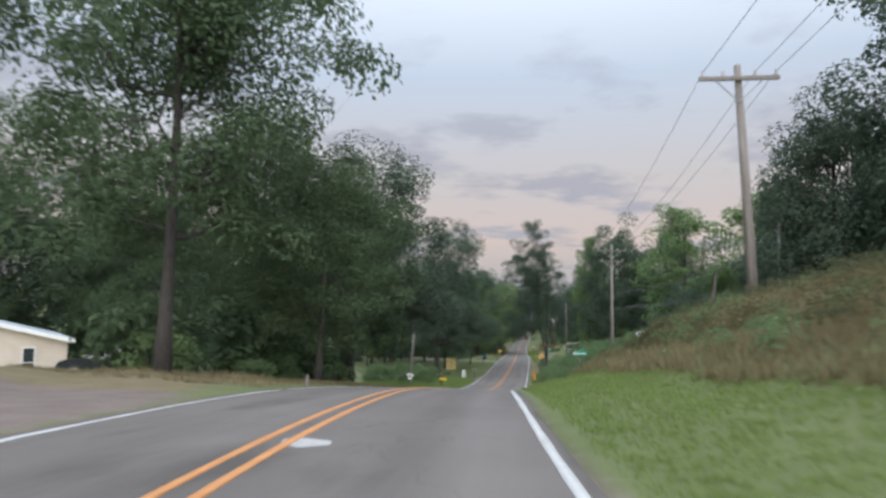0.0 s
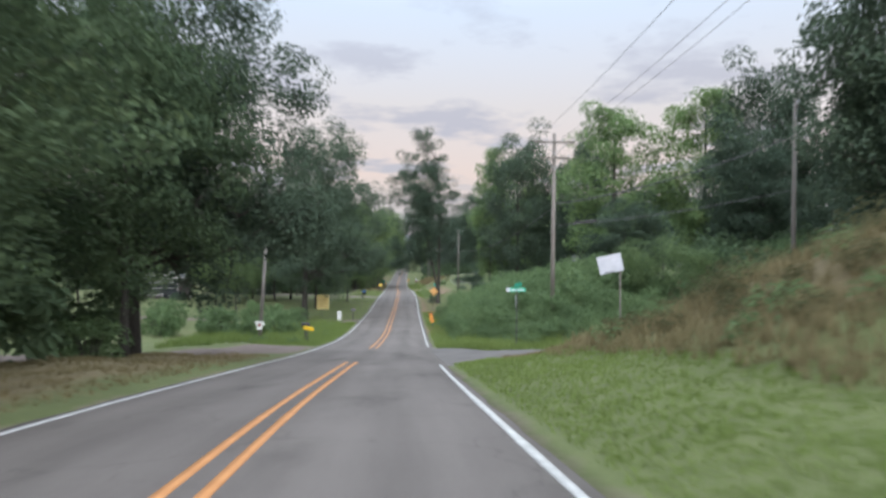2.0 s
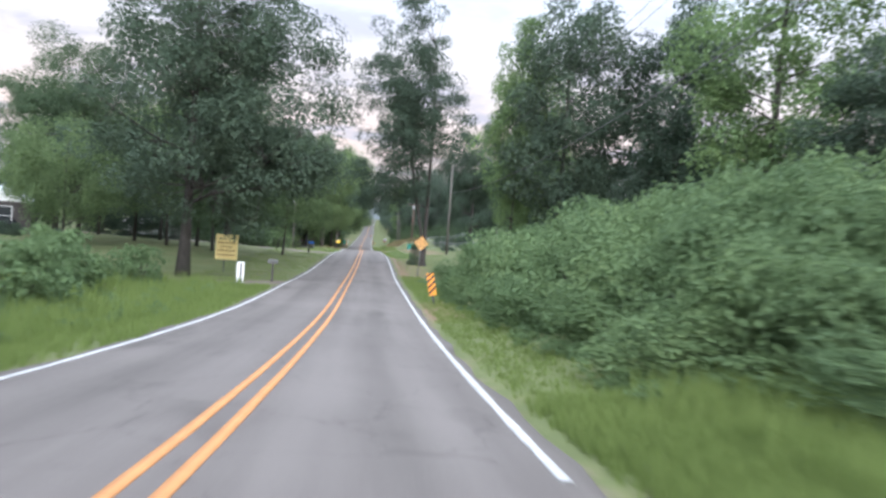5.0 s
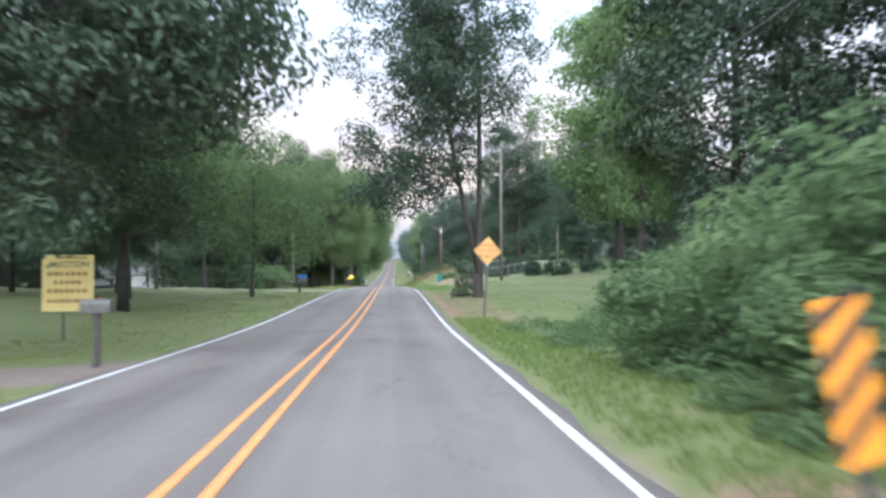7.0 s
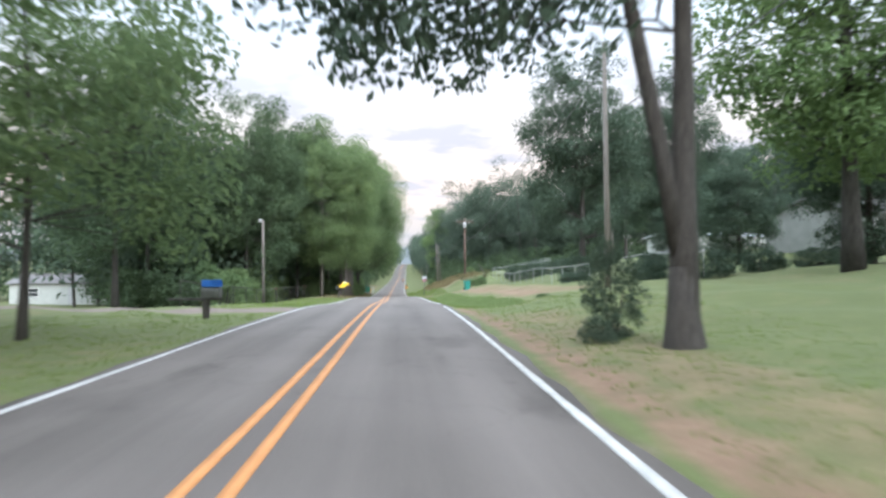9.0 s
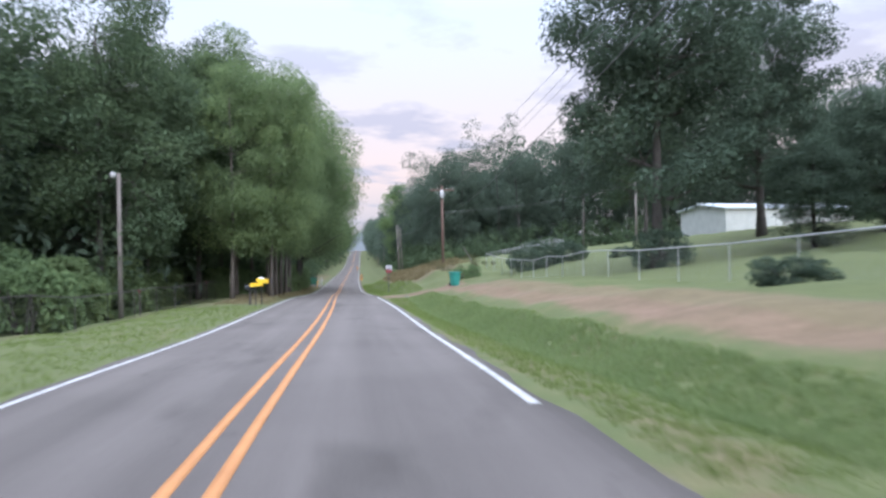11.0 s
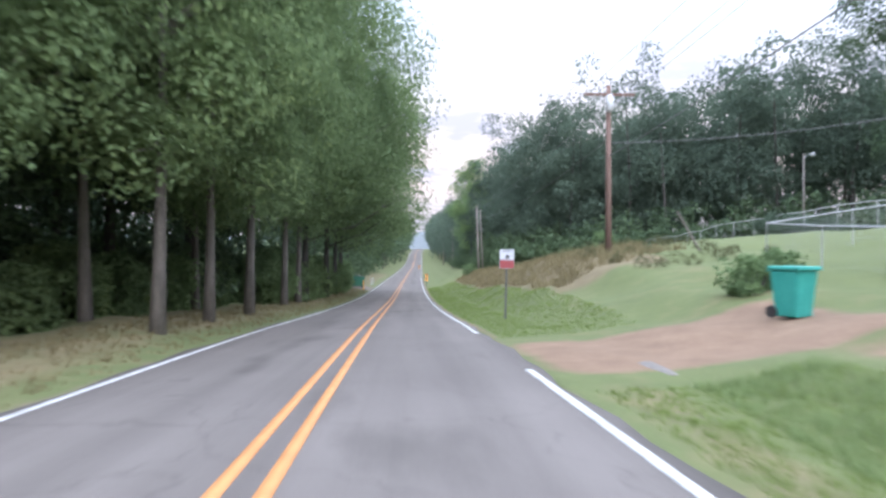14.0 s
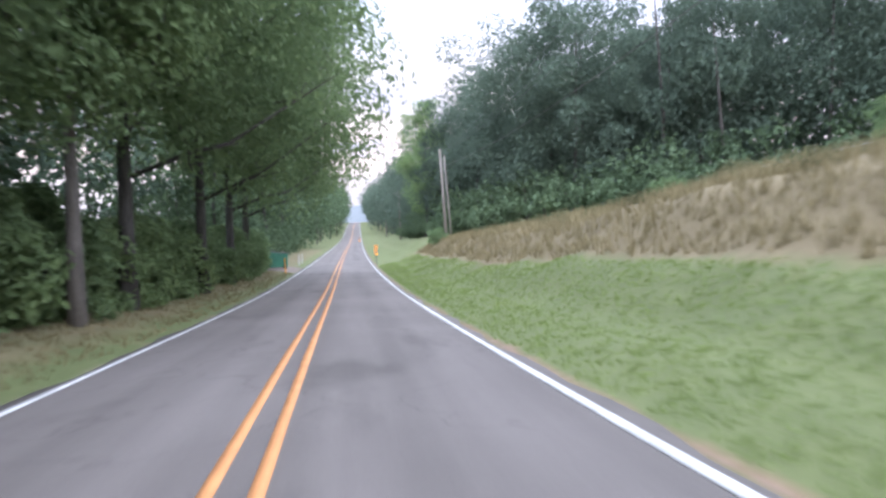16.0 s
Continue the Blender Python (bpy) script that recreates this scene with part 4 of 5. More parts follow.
# ---- thicket, hedges, shrubs ----
T = make_shrub("vine_thicket", 21, 2.6, 2.6, 2.2, 42, 215, 0.15, VINE_LEAF, "tangled green vine-covered thicket beside the road", 0.8)
THICKET = [(8.2, 49, 0, 1, 1), (11.5, 48, 60, 1.05, 1.0), (7.2, 53, 120, 1.0, 1.0), (10.5, 53, 200, 1.2, 1.15), (14.5, 50, 20, 1.2, 1.1), (7.2, 57.5, 300, 1.05, 1.05), (10.8, 58, 80, 1.3, 1.2), (15, 56, 140, 1.4, 1.2),
    (7.4, 62, 210, 1.1, 1.15), (11, 63, 30, 1.35, 1.3), (15.5, 62, 100, 1.5, 1.3), (7.6, 66.5, 170, 1.15, 1.2), (11.2, 68, 260, 1.35, 1.35), (8.0, 71, 50, 1.15, 1.25), (11.6, 73, 320, 1.3, 1.35), (15.5, 70, 190, 1.4, 1.4),
    (8.6, 75.5, 90, 1.0, 1.15), (12, 78, 10, 1.2, 1.3), (16, 77, 240, 1.3, 1.3), (9.8, 80, 150, 0.9, 1.0), (13.5, 82.5, 70, 1.0, 1.2), (17.5, 46.5, 110, 1.0, 1.0), (22, 49, 220, 1.2, 1.2), (13.8, 46.2, 280, 0.9, 0.9), (8.4, 46.4, 40, 0.8, 0.85), (11, 45.4, 310, 0.75, 0.8), (20, 47.5, 30, 1.0, 1.0),
    (26, 50, 90, 1.2, 1.2), (6.7, 80.5, 40, 0.38, 0.8), (7.8, 83.2, 100, 0.45, 0.8), (9.2, 85.6, 170, 0.5, 0.9), (7.4, 78.4, 220, 0.5, 0.9), (11.6, 86, 60, 0.95, 1.1), (13.8, 88.4, 150, 1.0, 1.2), (6.9, 47.4, 200, 0.8, 1.0), (6.6, 44.6, 15, 0.6, 0.8), (9.2, 43.6, 75, 0.65, 0.8), (12.2, 43.2, 135, 0.7, 0.85), (15.2, 44.2, 195, 0.8, 0.9), (5.5, 48.2, 255, 0.62, 0.8), (7.4, 42.4, 315, 0.42, 0.7), (10.6, 42.0, 45, 0.4, 0.7), (5.6, 51.5, 165, 0.65, 0.8), (6.0, 69, 130, 0.75, 1.0), (6.3, 73, 20, 0.8, 1.05), (6.2, 64.5, 220, 0.75, 0.9), (6.9, 77.5, 280, 0.7, 0.9), (5.9, 60, 70, 0.7, 0.9), (5.8, 55.5, 10, 0.7, 0.8)]
plant(T, [(x, y, turn, sc, hz * (0.85 if y > 60 else 1.0)) for x, y, turn, sc, hz in THICKET],
    group="vine thicket mounds", sink=0.15)
T = make_shrub("clipped_bush", 22, 1.25, 1.25, 1.5, 60, 80, 0.1, DARK_LEAF, "round clipped dark green bush on the lawn", 0.3)
plant(T, [(14.6, 118.7, 0, 1, 1), (17.8, 119.5, 90, 0.9, 0.9), (20.5, 120, 40, 0.95, 0.85), (23, 121, 130, 0.9, 0.85), (15.8, 145.4, 30, 1.15, 1.3), (11.3, 128.5, 70, 0.8, 0.7), (22, 165, 10, 0.9, 0.8),
    (14.6, 164.5, 200, 1.25, 1.0), (16.6, 166.4, 250, 1.2, 1.0), (18.8, 168.4, 20, 1.2, 0.95), (-29, 100, 20, 1.0, 0.9), (-26, 101, 70, 0.9, 0.8), (21, 186, 310, 1.1, 0.9), (25, 189, 20, 1.0, 0.9)], group="round bushes on the lawns")
T = make_shrub("boxy_hedge", 26, 2.2, 0.9, 1.6, 90, 70, 0.12, DARK_LEAF, "dark clipped hedge in front of the white house", 0.35, category="hedge")
plant(T, [(30.5, 129.5, 20, 1, 1), (35.0, 131.6, 20, 1, 0.95), (13.4, 121.6, 70, 0.8, 1.1)], group="clipped hedges")
T = make_shrub("juniper", 23, 1.7, 1.6, 4.4, 110, 90, 0.11, DARK_LEAF, "dark dense evergreen bush on the lawn", 0.4)
plant(T, [(5.3, 102.0, 0, 0.34, 1.45), (4.75, 101.2, 60, 0.22, 0.7), (-20.5, 119, 20, 1.0, 0.85), (-23.5, 120, 130, 1.1, 0.85), (-26.5, 121, 250, 1.0, 0.9), (-30, 122, 70, 1.1, 0.85), (-22, 117.2, 300, 0.9, 0.85), (-25, 118.2, 200, 1.0, 0.8), (-28.3, 119.4, 140, 1.0, 0.85)])
T = make_shrub("roadside_shrub", 25, 1.3, 1.6, 2.6, 60, 70, 0.2, MID_LEAF, "leafy green shrub under the roadside trees", 0.5)
plant(T, [(-6.4 - 0.3 * (k % 3), 186 + 2.9 * k, 47 * k, 1.0 + 0.15 * ((k * 7) % 3), 1.0) for k in range(16)]
    + [(-12.0 - 0.5 * (k % 3), 147 + 2.6 * k, 61 * k, 1.1 + 0.15 * ((k * 5) % 3), 1.0) for k in range(15)]
    + [(-8.3 - 0.4 * (k % 2), 167 + 2.4 * k, 83 * k, 0.75 + 0.12 * ((k * 5) % 3), 0.95) for k in range(8)], group="shrubs under the roadside trees")
T = make_shrub("weed_shrub", 24, 0.9, 0.9, 1.3, 34, 50, 0.14, VINE_LEAF, "leafy roadside weed shrub", 0.35)
W = [(-11, 9, 0, 1.3, 1.0), (-8.5, 12, 20, 0.8, 0.8), (-12.5, 12.5, 90, 1.3, 1.1), (-9.5, 18, 130, 1.1, 1), (-9.5, 28, 10, 1.1, 1), (-9, 52, 70, 1.2, 1), (-12, 55, 160, 1.5, 1.1), (-8.5, 58, 220, 1.4, 1.1),
    (-14, 61, 20, 1.6, 1.1), (-10, 64, 280, 1.5, 1.2), (-17, 57, 310, 1.6, 1.1), (-19, 65, 30, 1.6, 1.2), (-12.5, 69, 100, 1.4, 1.3), (-8.8, 68.5, 190, 1.1, 1.3), (-22, 60, 100, 1.6, 1.1), (9.5, 165.6, 15, 0.8, 1.0), (10.8, 166.8, 75, 0.8, 1.0), (-12.6, 145.5, 15, 2.0, 1.3),
    (11.5, 186, 320, 0.6, 1.5), (12.5, 198, 150, 0.7, 1.2), (8.2, 232, 250, 1.1, 1.0),
    (-14.6, 149.6, 70, 2.2, 1.5), (-16.2, 153, 120, 2.0, 1.5), (-8.4, 188, 30, 1.1, 1.1), (-8.6, 197, 90, 1.2, 1.1), (-8.4, 206, 150, 1.1, 1.2), (-8.8, 216, 200, 1.3, 1.2),
    (11.5, 9, 30, 0.5, 0.7), (12.4, 13, 80, 0.6, 0.8), (10.6, 17.5, 140, 0.45, 0.8), (11.8, 21, 200, 0.6, 0.9), (9.6, 24, 260, 0.5, 0.9), (13, 5, 310, 0.6, 0.7), (8.6, 20.5, 20, 0.35, 0.7), (7.5, 118.8, 0, 0.35, 0.5), (10.6, 43.0, 20, 0.9, 0.9), (7.6, 44.6, 80, 0.8, 0.8), (5.6, 46.6, 170, 0.7, 0.7), (12.8, 43.6, 240, 0.9, 0.9)]
plant(T, W, group="weed shrubs on the verge")


def blades(name, seed, strips, mat, label, wide=0.012, bend=0.35):
    """Grass: strips of x0, x1 (from the road's middle), y0, y1, how many tufts, height."""
    rng = np.random.RandomState(seed)
    vs = []
    for x0, x1, y0, y1, count, h in strips:
        y = rng.uniform(y0, y1, count)
        x = rng.uniform(x0, x1, count) + road_c(y)
        near, far = side_edges(np.maximum(x, 2.2))
        keep = ~((x > 1.5) & (y > near - 0.1) & (y < far + 0.1))
        x, y = x[keep], y[keep]
        z = ground(x, y) - 0.02
        for k in range(5):
            a = rng.uniform(0, 2 * np.pi, len(x))
            dx, dy = np.cos(a), np.sin(a)
            hh = h * rng.uniform(0.5, 1.3, len(x))
            ox, oy = x + rng.normal(0, 0.05, len(x)), y + rng.normal(0, 0.05, len(x))
            w = wide * (1 + h)
            px, py = -dy * w, dx * w
            b = bend * hh
            vs.append(np.stack([np.stack([ox - px, oy - py, z], 1), np.stack([ox + px, oy + py, z], 1),
                np.stack([ox + dx * b, oy + dy * b, z + hh], 1)], 1).reshape(-1, 3))
    v = np.concatenate(vs)
    f = np.arange(len(v)).reshape(-1, 3)
    tagged(new(name, mesh_from(name, v.tolist(), f.tolist(), mat)), label, "grass", kind="stuff")


blades("verge_grass", 31, [(3.35, 5.8, -16, 30, 14000, 0.075), (3.4, 9, 41, 47, 6000, 0.22), (4.6, 30, 39.2, 47, 9000, 0.45), (3.4, 5.0, 44, 88, 4200, 0.12), (3.6, 9, 88, 118, 3000, 0.06), (3.5, 6.4, 118, 158, 9000, 0.08), (3.4, 6.8, 166, 235, 16000, 0.07),
    (-7, -3.35, 44, 72, 5200, 0.22), (-9, -3.35, 77, 115, 4200, 0.07), (-8.5, -3.35, 121, 150, 4000, 0.08), (-13, -4.5, 46, 72, 3600, 0.5)], GRASS, "green grass on the road verges")
blades("ditch_grass", 33, [(4.7, 6.3, 118, 158, 6500, 0.15)], DITCH_GRASS, "tall bright green grass in the ditch")
blades("dry_bank_grass", 32, [(5.6, 12.5, -16, 22, 11000, 0.3), (5.2, 12, 20, 30, 4500, 0.16), (12, 17, -10, 19, 2200, 0.5), (-11, -3.6, 2, 34, 4200, 0.13), (7.0, 12, 176, 238, 5000, 0.36), (-6.5, -3.4, 152, 228, 4200, 0.12)],
    DRY_GRASS, "dry straw-coloured grass on the bank", bend=0.5)


def brush(name, seed, strips, mat, label, leaf=0.1, per=110):
    """Low tangled brush: strips of x0, x1 (from the road's middle), y0, y1, clumps, clump radius."""
    rng = np.random.RandomState(seed)
    c, r = [], []
    for x0, x1, y0, y1, count, size in strips:
        y = rng.uniform(y0, y1, count)
        x = rng.uniform(x0, x1, count) + road_c(y)
        rr = size * rng.uniform(0.5, 1.3, count)
        c.append(np.stack([x, y, ground(x, y) + 0.35 * rr], 1))
        r.append(rr)
    c, r = np.concatenate(c), np.concatenate(r)
    v, f = leaf_cloud(rng, c, r, np.full(len(c), per), leaf, aspect=0.4)
    tagged(new(name, mesh_from(name, v.tolist(), f.tolist(), mat)), label, "brush", kind="stuff")


brush("bank_brush", 41, [(7.0, 13, -14, 21, 260, 0.5), (6.2, 8.5, 4, 24, 70, 0.32), (9, 13.5, 172, 236, 120, 0.4)], BRUSH_LEAF, "dry brown brush on the bank")
brush("green_brush", 42, [(6.0, 12.5, -14, 22, 150, 0.4), (4.4, 7, 46, 84, 120, 0.28), (-8, -4.6, 46, 70, 70, 0.3)], VINE_LEAF, "low green weeds on the banks")


# ---- poles, lamps and wires ----
def utility_pole(x, y, top, wood, lean=(0, 0), arm=2.4, arm_turn=0, can=False, r=0.15, second=False, label="weathered wooden utility pole with crossarm"):
    z0 = gz(x, y)
    h = top - z0
    ob = empty("utility_pole", pose(x, y, z0), label, "utility pole", "utility poles along the road")
    part("pole", tube([(0, 0, -0.4), (lean[0] * h * 0.5, lean[1] * h * 0.5, h * 0.5), (lean[0] * h, lean[1] * h, h)], [r, r * 0.85, r * 0.65], 12), wood, ob, smooth_it=True)
    t = Vector((lean[0] * h, lean[1] * h, h))
    if arm:
        levels = (0.55, 1.5) if second else (0.45,)
        for n, dz in enumerate(levels):
            w = arm * (1 if n == 0 else 0.75)
            m = Matrix.Translation(t + Vector((0, -0.17, -dz))) @ pose(0, 0, 0, 0, 0, arm_turn)
            a = part("crossarm", boxed(-w / 2, w / 2, -0.055, 0.055, -0.06, 0.06, 0.01, m), wood, ob)
            for sx in (-1, 1):
                part("brace", tube([m @ Vector((sx * w * 0.3, 0, -0.05)), m @ Vector((0, 0.05, -0.7))], 0.02, 6), STEEL, ob)
                for fx in ((0.46, 0.2) if n == 0 else (0.46,)):
                    p = m @ Vector((sx * w * fx, 0, 0.06))
                    part("insulator", tube([p, p + Vector((0, 0, 0.06)), p + Vector((0, 0, 0.1)), p + Vector((0, 0, 0.17))], [0.02, 0.05, 0.035, 0.045], 8), GREY_METAL, ob)
    if can:
        c = t + Vector((-0.05, -0.38, -1.25))
        part("transformer", tube([c, c + Vector((0, 0, 0.04)), c + Vector((0, 0, 0.66)), c + Vector((0, 0, 0.74))], [0.13, 0.17, 0.17, 0.1], 14), GREY_METAL, ob, smooth_it=True)
        part("bushing", tube([c + Vector((0.06, 0, 0.72)), c + Vector((0.08, 0, 0.9))], [0.035, 0.02], 8), GREY_METAL, ob)
    return ob, Vector((x, y, z0)) + t


def light_pole(x, y, top, arm=(0.5, 0), wood=POLE_WOOD, r=0.09):
    z0 = gz(x, y)
    h = top - z0
    ob = empty("yard_light", pose(x, y, z0), "slim wooden pole with a yard light on top", "light pole")
    part("pole", tube([(0, 0, -0.3), (0, 0, h)], [r, r * 0.7], 10), wood, ob, smooth_it=True)
    a = Vector((arm[0], arm[1], h - 0.05))
    part("arm", tube([(0, 0, h - 0.35), (arm[0] * 0.5, arm[1] * 0.5, h - 0.1), a], 0.022, 6), STEEL, ob)
    part("lamp_head", tube([a + Vector((0, 0, 0.12)), a + Vector((0, 0, 0.08)), a + Vector((0, 0, -0.06)), a + Vector((0, 0, -0.2))], [0.05, 0.13, 0.16, 0.12], 12), GREY_METAL, ob, smooth_it=True)
    return ob


def wire(a, b, sag, r=0.009, label="dark overhead power line wire"):
    pts = [a.lerp(b, t) - Vector((0, 0, sag * 4 * t * (1 - t))) for t in np.linspace(0, 1, 15)]
    o = tagged(part("power_wire", tube(pts, r, 5), WIRE), label, "wire", "overhead wires")
    return o


_, P1 = utility_pole(8.85, 6.1, 16.1, POLE_WOOD, (-0.045, 0), 2.3)
_, P2 = utility_pole(9.75, 46.9, 14.6, POLE_WOOD, (0.0, 0), 2.5, second=True)
_, P3 = utility_pole(9.95, 117.4, 10.4, POLE_WOOD, (-0.005, 0), 0, r=0.13, label="plain grey wooden utility pole")
_, P4 = utility_pole(10.2, 180.4, 7.0, RED_WOOD, (0, 0), 2.3, can=True, label="reddish wooden utility pole with a transformer")
_, P5 = utility_pole(10.2, 240.0, 5.3, POLE_WOOD, (-0.035, 0), 0, label="plain grey wooden utility pole")
_, P5B = utility_pole(10.9, 241.5, 4.9, POLE_WOOD, (-0.05, 0), 0, r=0.11, label="plain grey wooden utility pole")
_, P6 = utility_pole(10.4, 300, 4.2, POLE_WOOD, (0, 0), 2.0)
_, P7 = utility_pole(11.5, 365, 4.0, POLE_WOOD, (0, 0), 2.0)
_, P8 = utility_pole(13, 430, 5.0, POLE_WOOD, (0, 0), 2.0)
_, PS = utility_pole(22, 42, 16.0, POLE_WOOD, (0, 0), 1.2, arm_turn=70)
_, PL = utility_pole(-8.3, 49.5, 7.6, POLE_WOOD, (0.06, 0), 0, r=0.13, label="leaning grey wooden pole with a notice nailed on")
_, PT = utility_pole(-15.3, 114, 5.8, POLE_WOOD, (0.0, 0), 0, r=0.12, label="plain grey wooden utility pole")
_, PR = utility_pole(30.7, 182.6, 7.5, POLE_WOOD, (0.0, 0), 0, r=0.13, label="plain grey wooden utility pole")
light_pole(-10.7, 152.3, 5.2, (-0.25, -0.1), r=0.14)
light_pole(31.8, 202.2, 7.1, (0.6, -0.2))
P0 = Vector((8.2, -38, 17.5))
top = Vector((0, -0.17, -0.27))
for a, b in ((P0, P1), (P1, P2), (P4, P5)):
    for dx in (-1.05, 0.45, 1.05):
        wire(a + top + Vector((dx, 0, 0)), b + top + Vector((dx * (1 if b is not P5 else 0.15), 0, 0 if b is not P5 else -0.3 * abs(dx))), 0.5)
for dx in (-1.1, 0.5, 1.1):
    wire(P2 + top + Vector((dx, 0, 0)), P3 + Vector((dx * 0.15, 0, -0.4 * abs(dx) - 0.1)), 1.1)
    wire(P3 + Vector((dx * 0.15, 0, -0.4 * abs(dx) - 0.1)), P4 + top + Vector((dx * 0.95, 0, 0)), 0.8)
for a, b in ((P5, P6), (P6, P7), (P7, P8)):
    wire(a - Vector((0, 0, 0.2)), b - Vector((0, 0, 0.2)), 0.6)
wire(P2 - Vector((0, 0, 4.3)), PS - Vector((0, 0, 2.0)), 0.5, 0.03, "thick dark overhead cable")
wire(Vector((9.75, 46.75, 9.0)), PS - Vector((0, 0, 5.0)), 0.25, 0.02)
tagged(part("splice_case", tube([(10.85, 46.4, 9.15), (10.95, 46.36, 9.17), (12.05, 45.92, 9.3), (12.15, 45.88, 9.32)], [0.04, 0.085, 0.085, 0.04], 10), RUBBER), "black cable splice case on the overhead cable", "splice case")
wire(P2 - Vector((0, 0, 4.5)), P3 - Vector((0, 0, 3.2)), 1.2, 0.02)
wire(PS - Vector((0, 0, 2.0)), Vector((40, 0, 24)), 0.6, 0.03, "thick dark overhead cable")
wire(P4 - Vector((0, 0, 2.6)), PR - Vector((0, 0, 0.2)), 0.5, 0.02)
wire(P3 - Vector((0, 0, 0.9)), P4 - Vector((0, 0, 3.2)), 1.0, 0.02)
wire(P5 - Vector((0, 0, 1.6)), P4 - Vector((0, 0, 2.4)), 0.9, 0.02)

ob = empty("notice", pose(-8.27, 49.33, 2.62, 0, 4, 8), "torn white paper notice nailed to a pole", "notice")
part("sheet", plate([(-0.3, 0.12), (-0.22, 0.24), (0.2, 0.22), (0.33, 0.13), (0.3, -0.02), (0.2, 0.02), (0.18, -0.28), (-0.14, -0.3), (-0.15, 0.02), (-0.26, 0.0)], -0.008, 0.008), WHITE_PAINT, ob)
part("mark", boxed(-0.1, 0.1, -0.012, -0.0085, -0.1, 0.1), SIGN_RED, ob)


# ---- signs ----
def sign_post(ob, h, x=0.0, mat=POST_STEEL, w=0.05):
    bm = boxed(x - w / 2, x + w / 2, 0.0, 0.022, -0.4, h)
    add_box(bm, x - w / 2 - 0.012, x + w / 2 + 0.012, 0.018, 0.03, -0.4, h)
    return part("post", bm, mat, ob)


def bars(ob, rows, mat, y=-0.012):
    """Unreadable lines of writing as rows of short bars: z, height, x from, x to, pieces."""
    rng = random.Random(len(rows))
    for z, h, x0, x1, n in rows:
        step = (x1 - x0) / n
        for k in range(n):
            a = x0 + k * step
            part("writing", boxed(a, a + step * rng.uniform(0.6, 0.85), y - 0.003, y, z - h / 2, z + h / 2), mat, ob)


def text_part(ob, words, size, x, y, z, mat):
    cu = bpy.data.curves.new("lettering", "FONT")
    cu.body, cu.size, cu.align_x, cu.align_y, cu.extrude = words, size, "CENTER", "CENTER", 0.002
    tmp = bpy.data.objects.new("lettering", cu)
    scene.collection.objects.link(tmp)
    me = bpy.data.meshes.new_from_object(tmp.evaluated_get(bpy.context.evaluated_depsgraph_get()))
    bpy.data.objects.remove(tmp)
    me.materials.clear()
    me.materials.append(mat)
    o = new("lettering", me)
    o.parent = ob
    o.matrix_basis = pose(x, y, z, 90, 0, 0)
    return o


def auction_sign():
    x, y = -8.0, 83.35
    z = gz(x, y)
    ob = empty("auction_sign", pose(x, y, z, 0, 0, 6), "yellow board sign with dark lettering on a thin post", "sign")
    part("board", plate(rounded(1.34, 1.58, 0.03, cz=1.62), -0.01, 0.012), SIGN_YELLOW, ob)
    sign_post(ob, 1.7, -0.12)
    text_part(ob, "AUCTION", 0.23, 0.04, -0.0145, 2.14, SIGN_BLACK)
    bars(ob, [(2.33, 0.05, -0.3, 0.5, 9), (1.88, 0.11, -0.52, 0.54, 7), (1.64, 0.1, -0.36, 0.36, 5), (1.40, 0.11, -0.52, 0.52, 7), (1.12, 0.1, -0.52, 0.5, 8)], SIGN_BROWN)


def diamond_sign():
    x, y = 4.48, 88.5
    z = gz(x, y)
    ob = empty("warning_sign", pose(x, y, z, 0, 3.0, 4), "faded orange diamond warning sign on a steel post", "sign")
    c = 2.24 - z
    a = 0.539
    part("panel", plate([(0, c + a), (a, c), (0, c - a), (-a, c)], -0.006, 0.006), SIGN_FADED, ob)
    for sx, sz in ((-1, 1), (1, 1), (1, -1), (-1, -1)):
        part("border", plate([(sx * (a - 0.03), c), (sx * (a - 0.052), c), (0, c + sz * (a - 0.052)), (0, c + sz * (a - 0.03))], -0.0105, -0.0065), FADED_INK, ob)
    part("patch", plate([(-0.06, c - a + 0.06), (0.06, c - a + 0.06), (0.05, c - a + 0.01), (-0.05, c - a + 0.01)], -0.012, -0.0065), SIGN_WHITE, ob)
    for words, dz in (("SCHOOL", 0.2), ("BUS STOP", 0.0), ("AHEAD", -0.2)):
        text_part(ob, words, 0.185, 0, -0.0085, c + dz, FADED_INK)
    sign_post(ob, c + 0.3, 0.0, POST_STEEL, 0.055)


def object_marker(x, y, lean, zc, label):
    z = gz(x, y)
    c = zc - z
    ob = empty("object_marker", pose(x, y, z, 0, lean, 5), label, "road marker", "object markers at the culverts")
    part("panel", plate(rounded(0.305, 0.914, 0.025, cz=c), -0.005, 0.005), SIGN_ORANGE, ob)
    w, h = 0.150, 0.455
    for k in range(4):
        b = c - h + 0.03 + k * 0.235
        part("stripe", plate([(-w, b), (w, b + 0.235), (w, min(b + 0.345, c + h)), (-w, b + 0.11)], -0.0095, -0.0055), SIGN_BLACK, ob)
    sign_post(ob, c + 0.2)


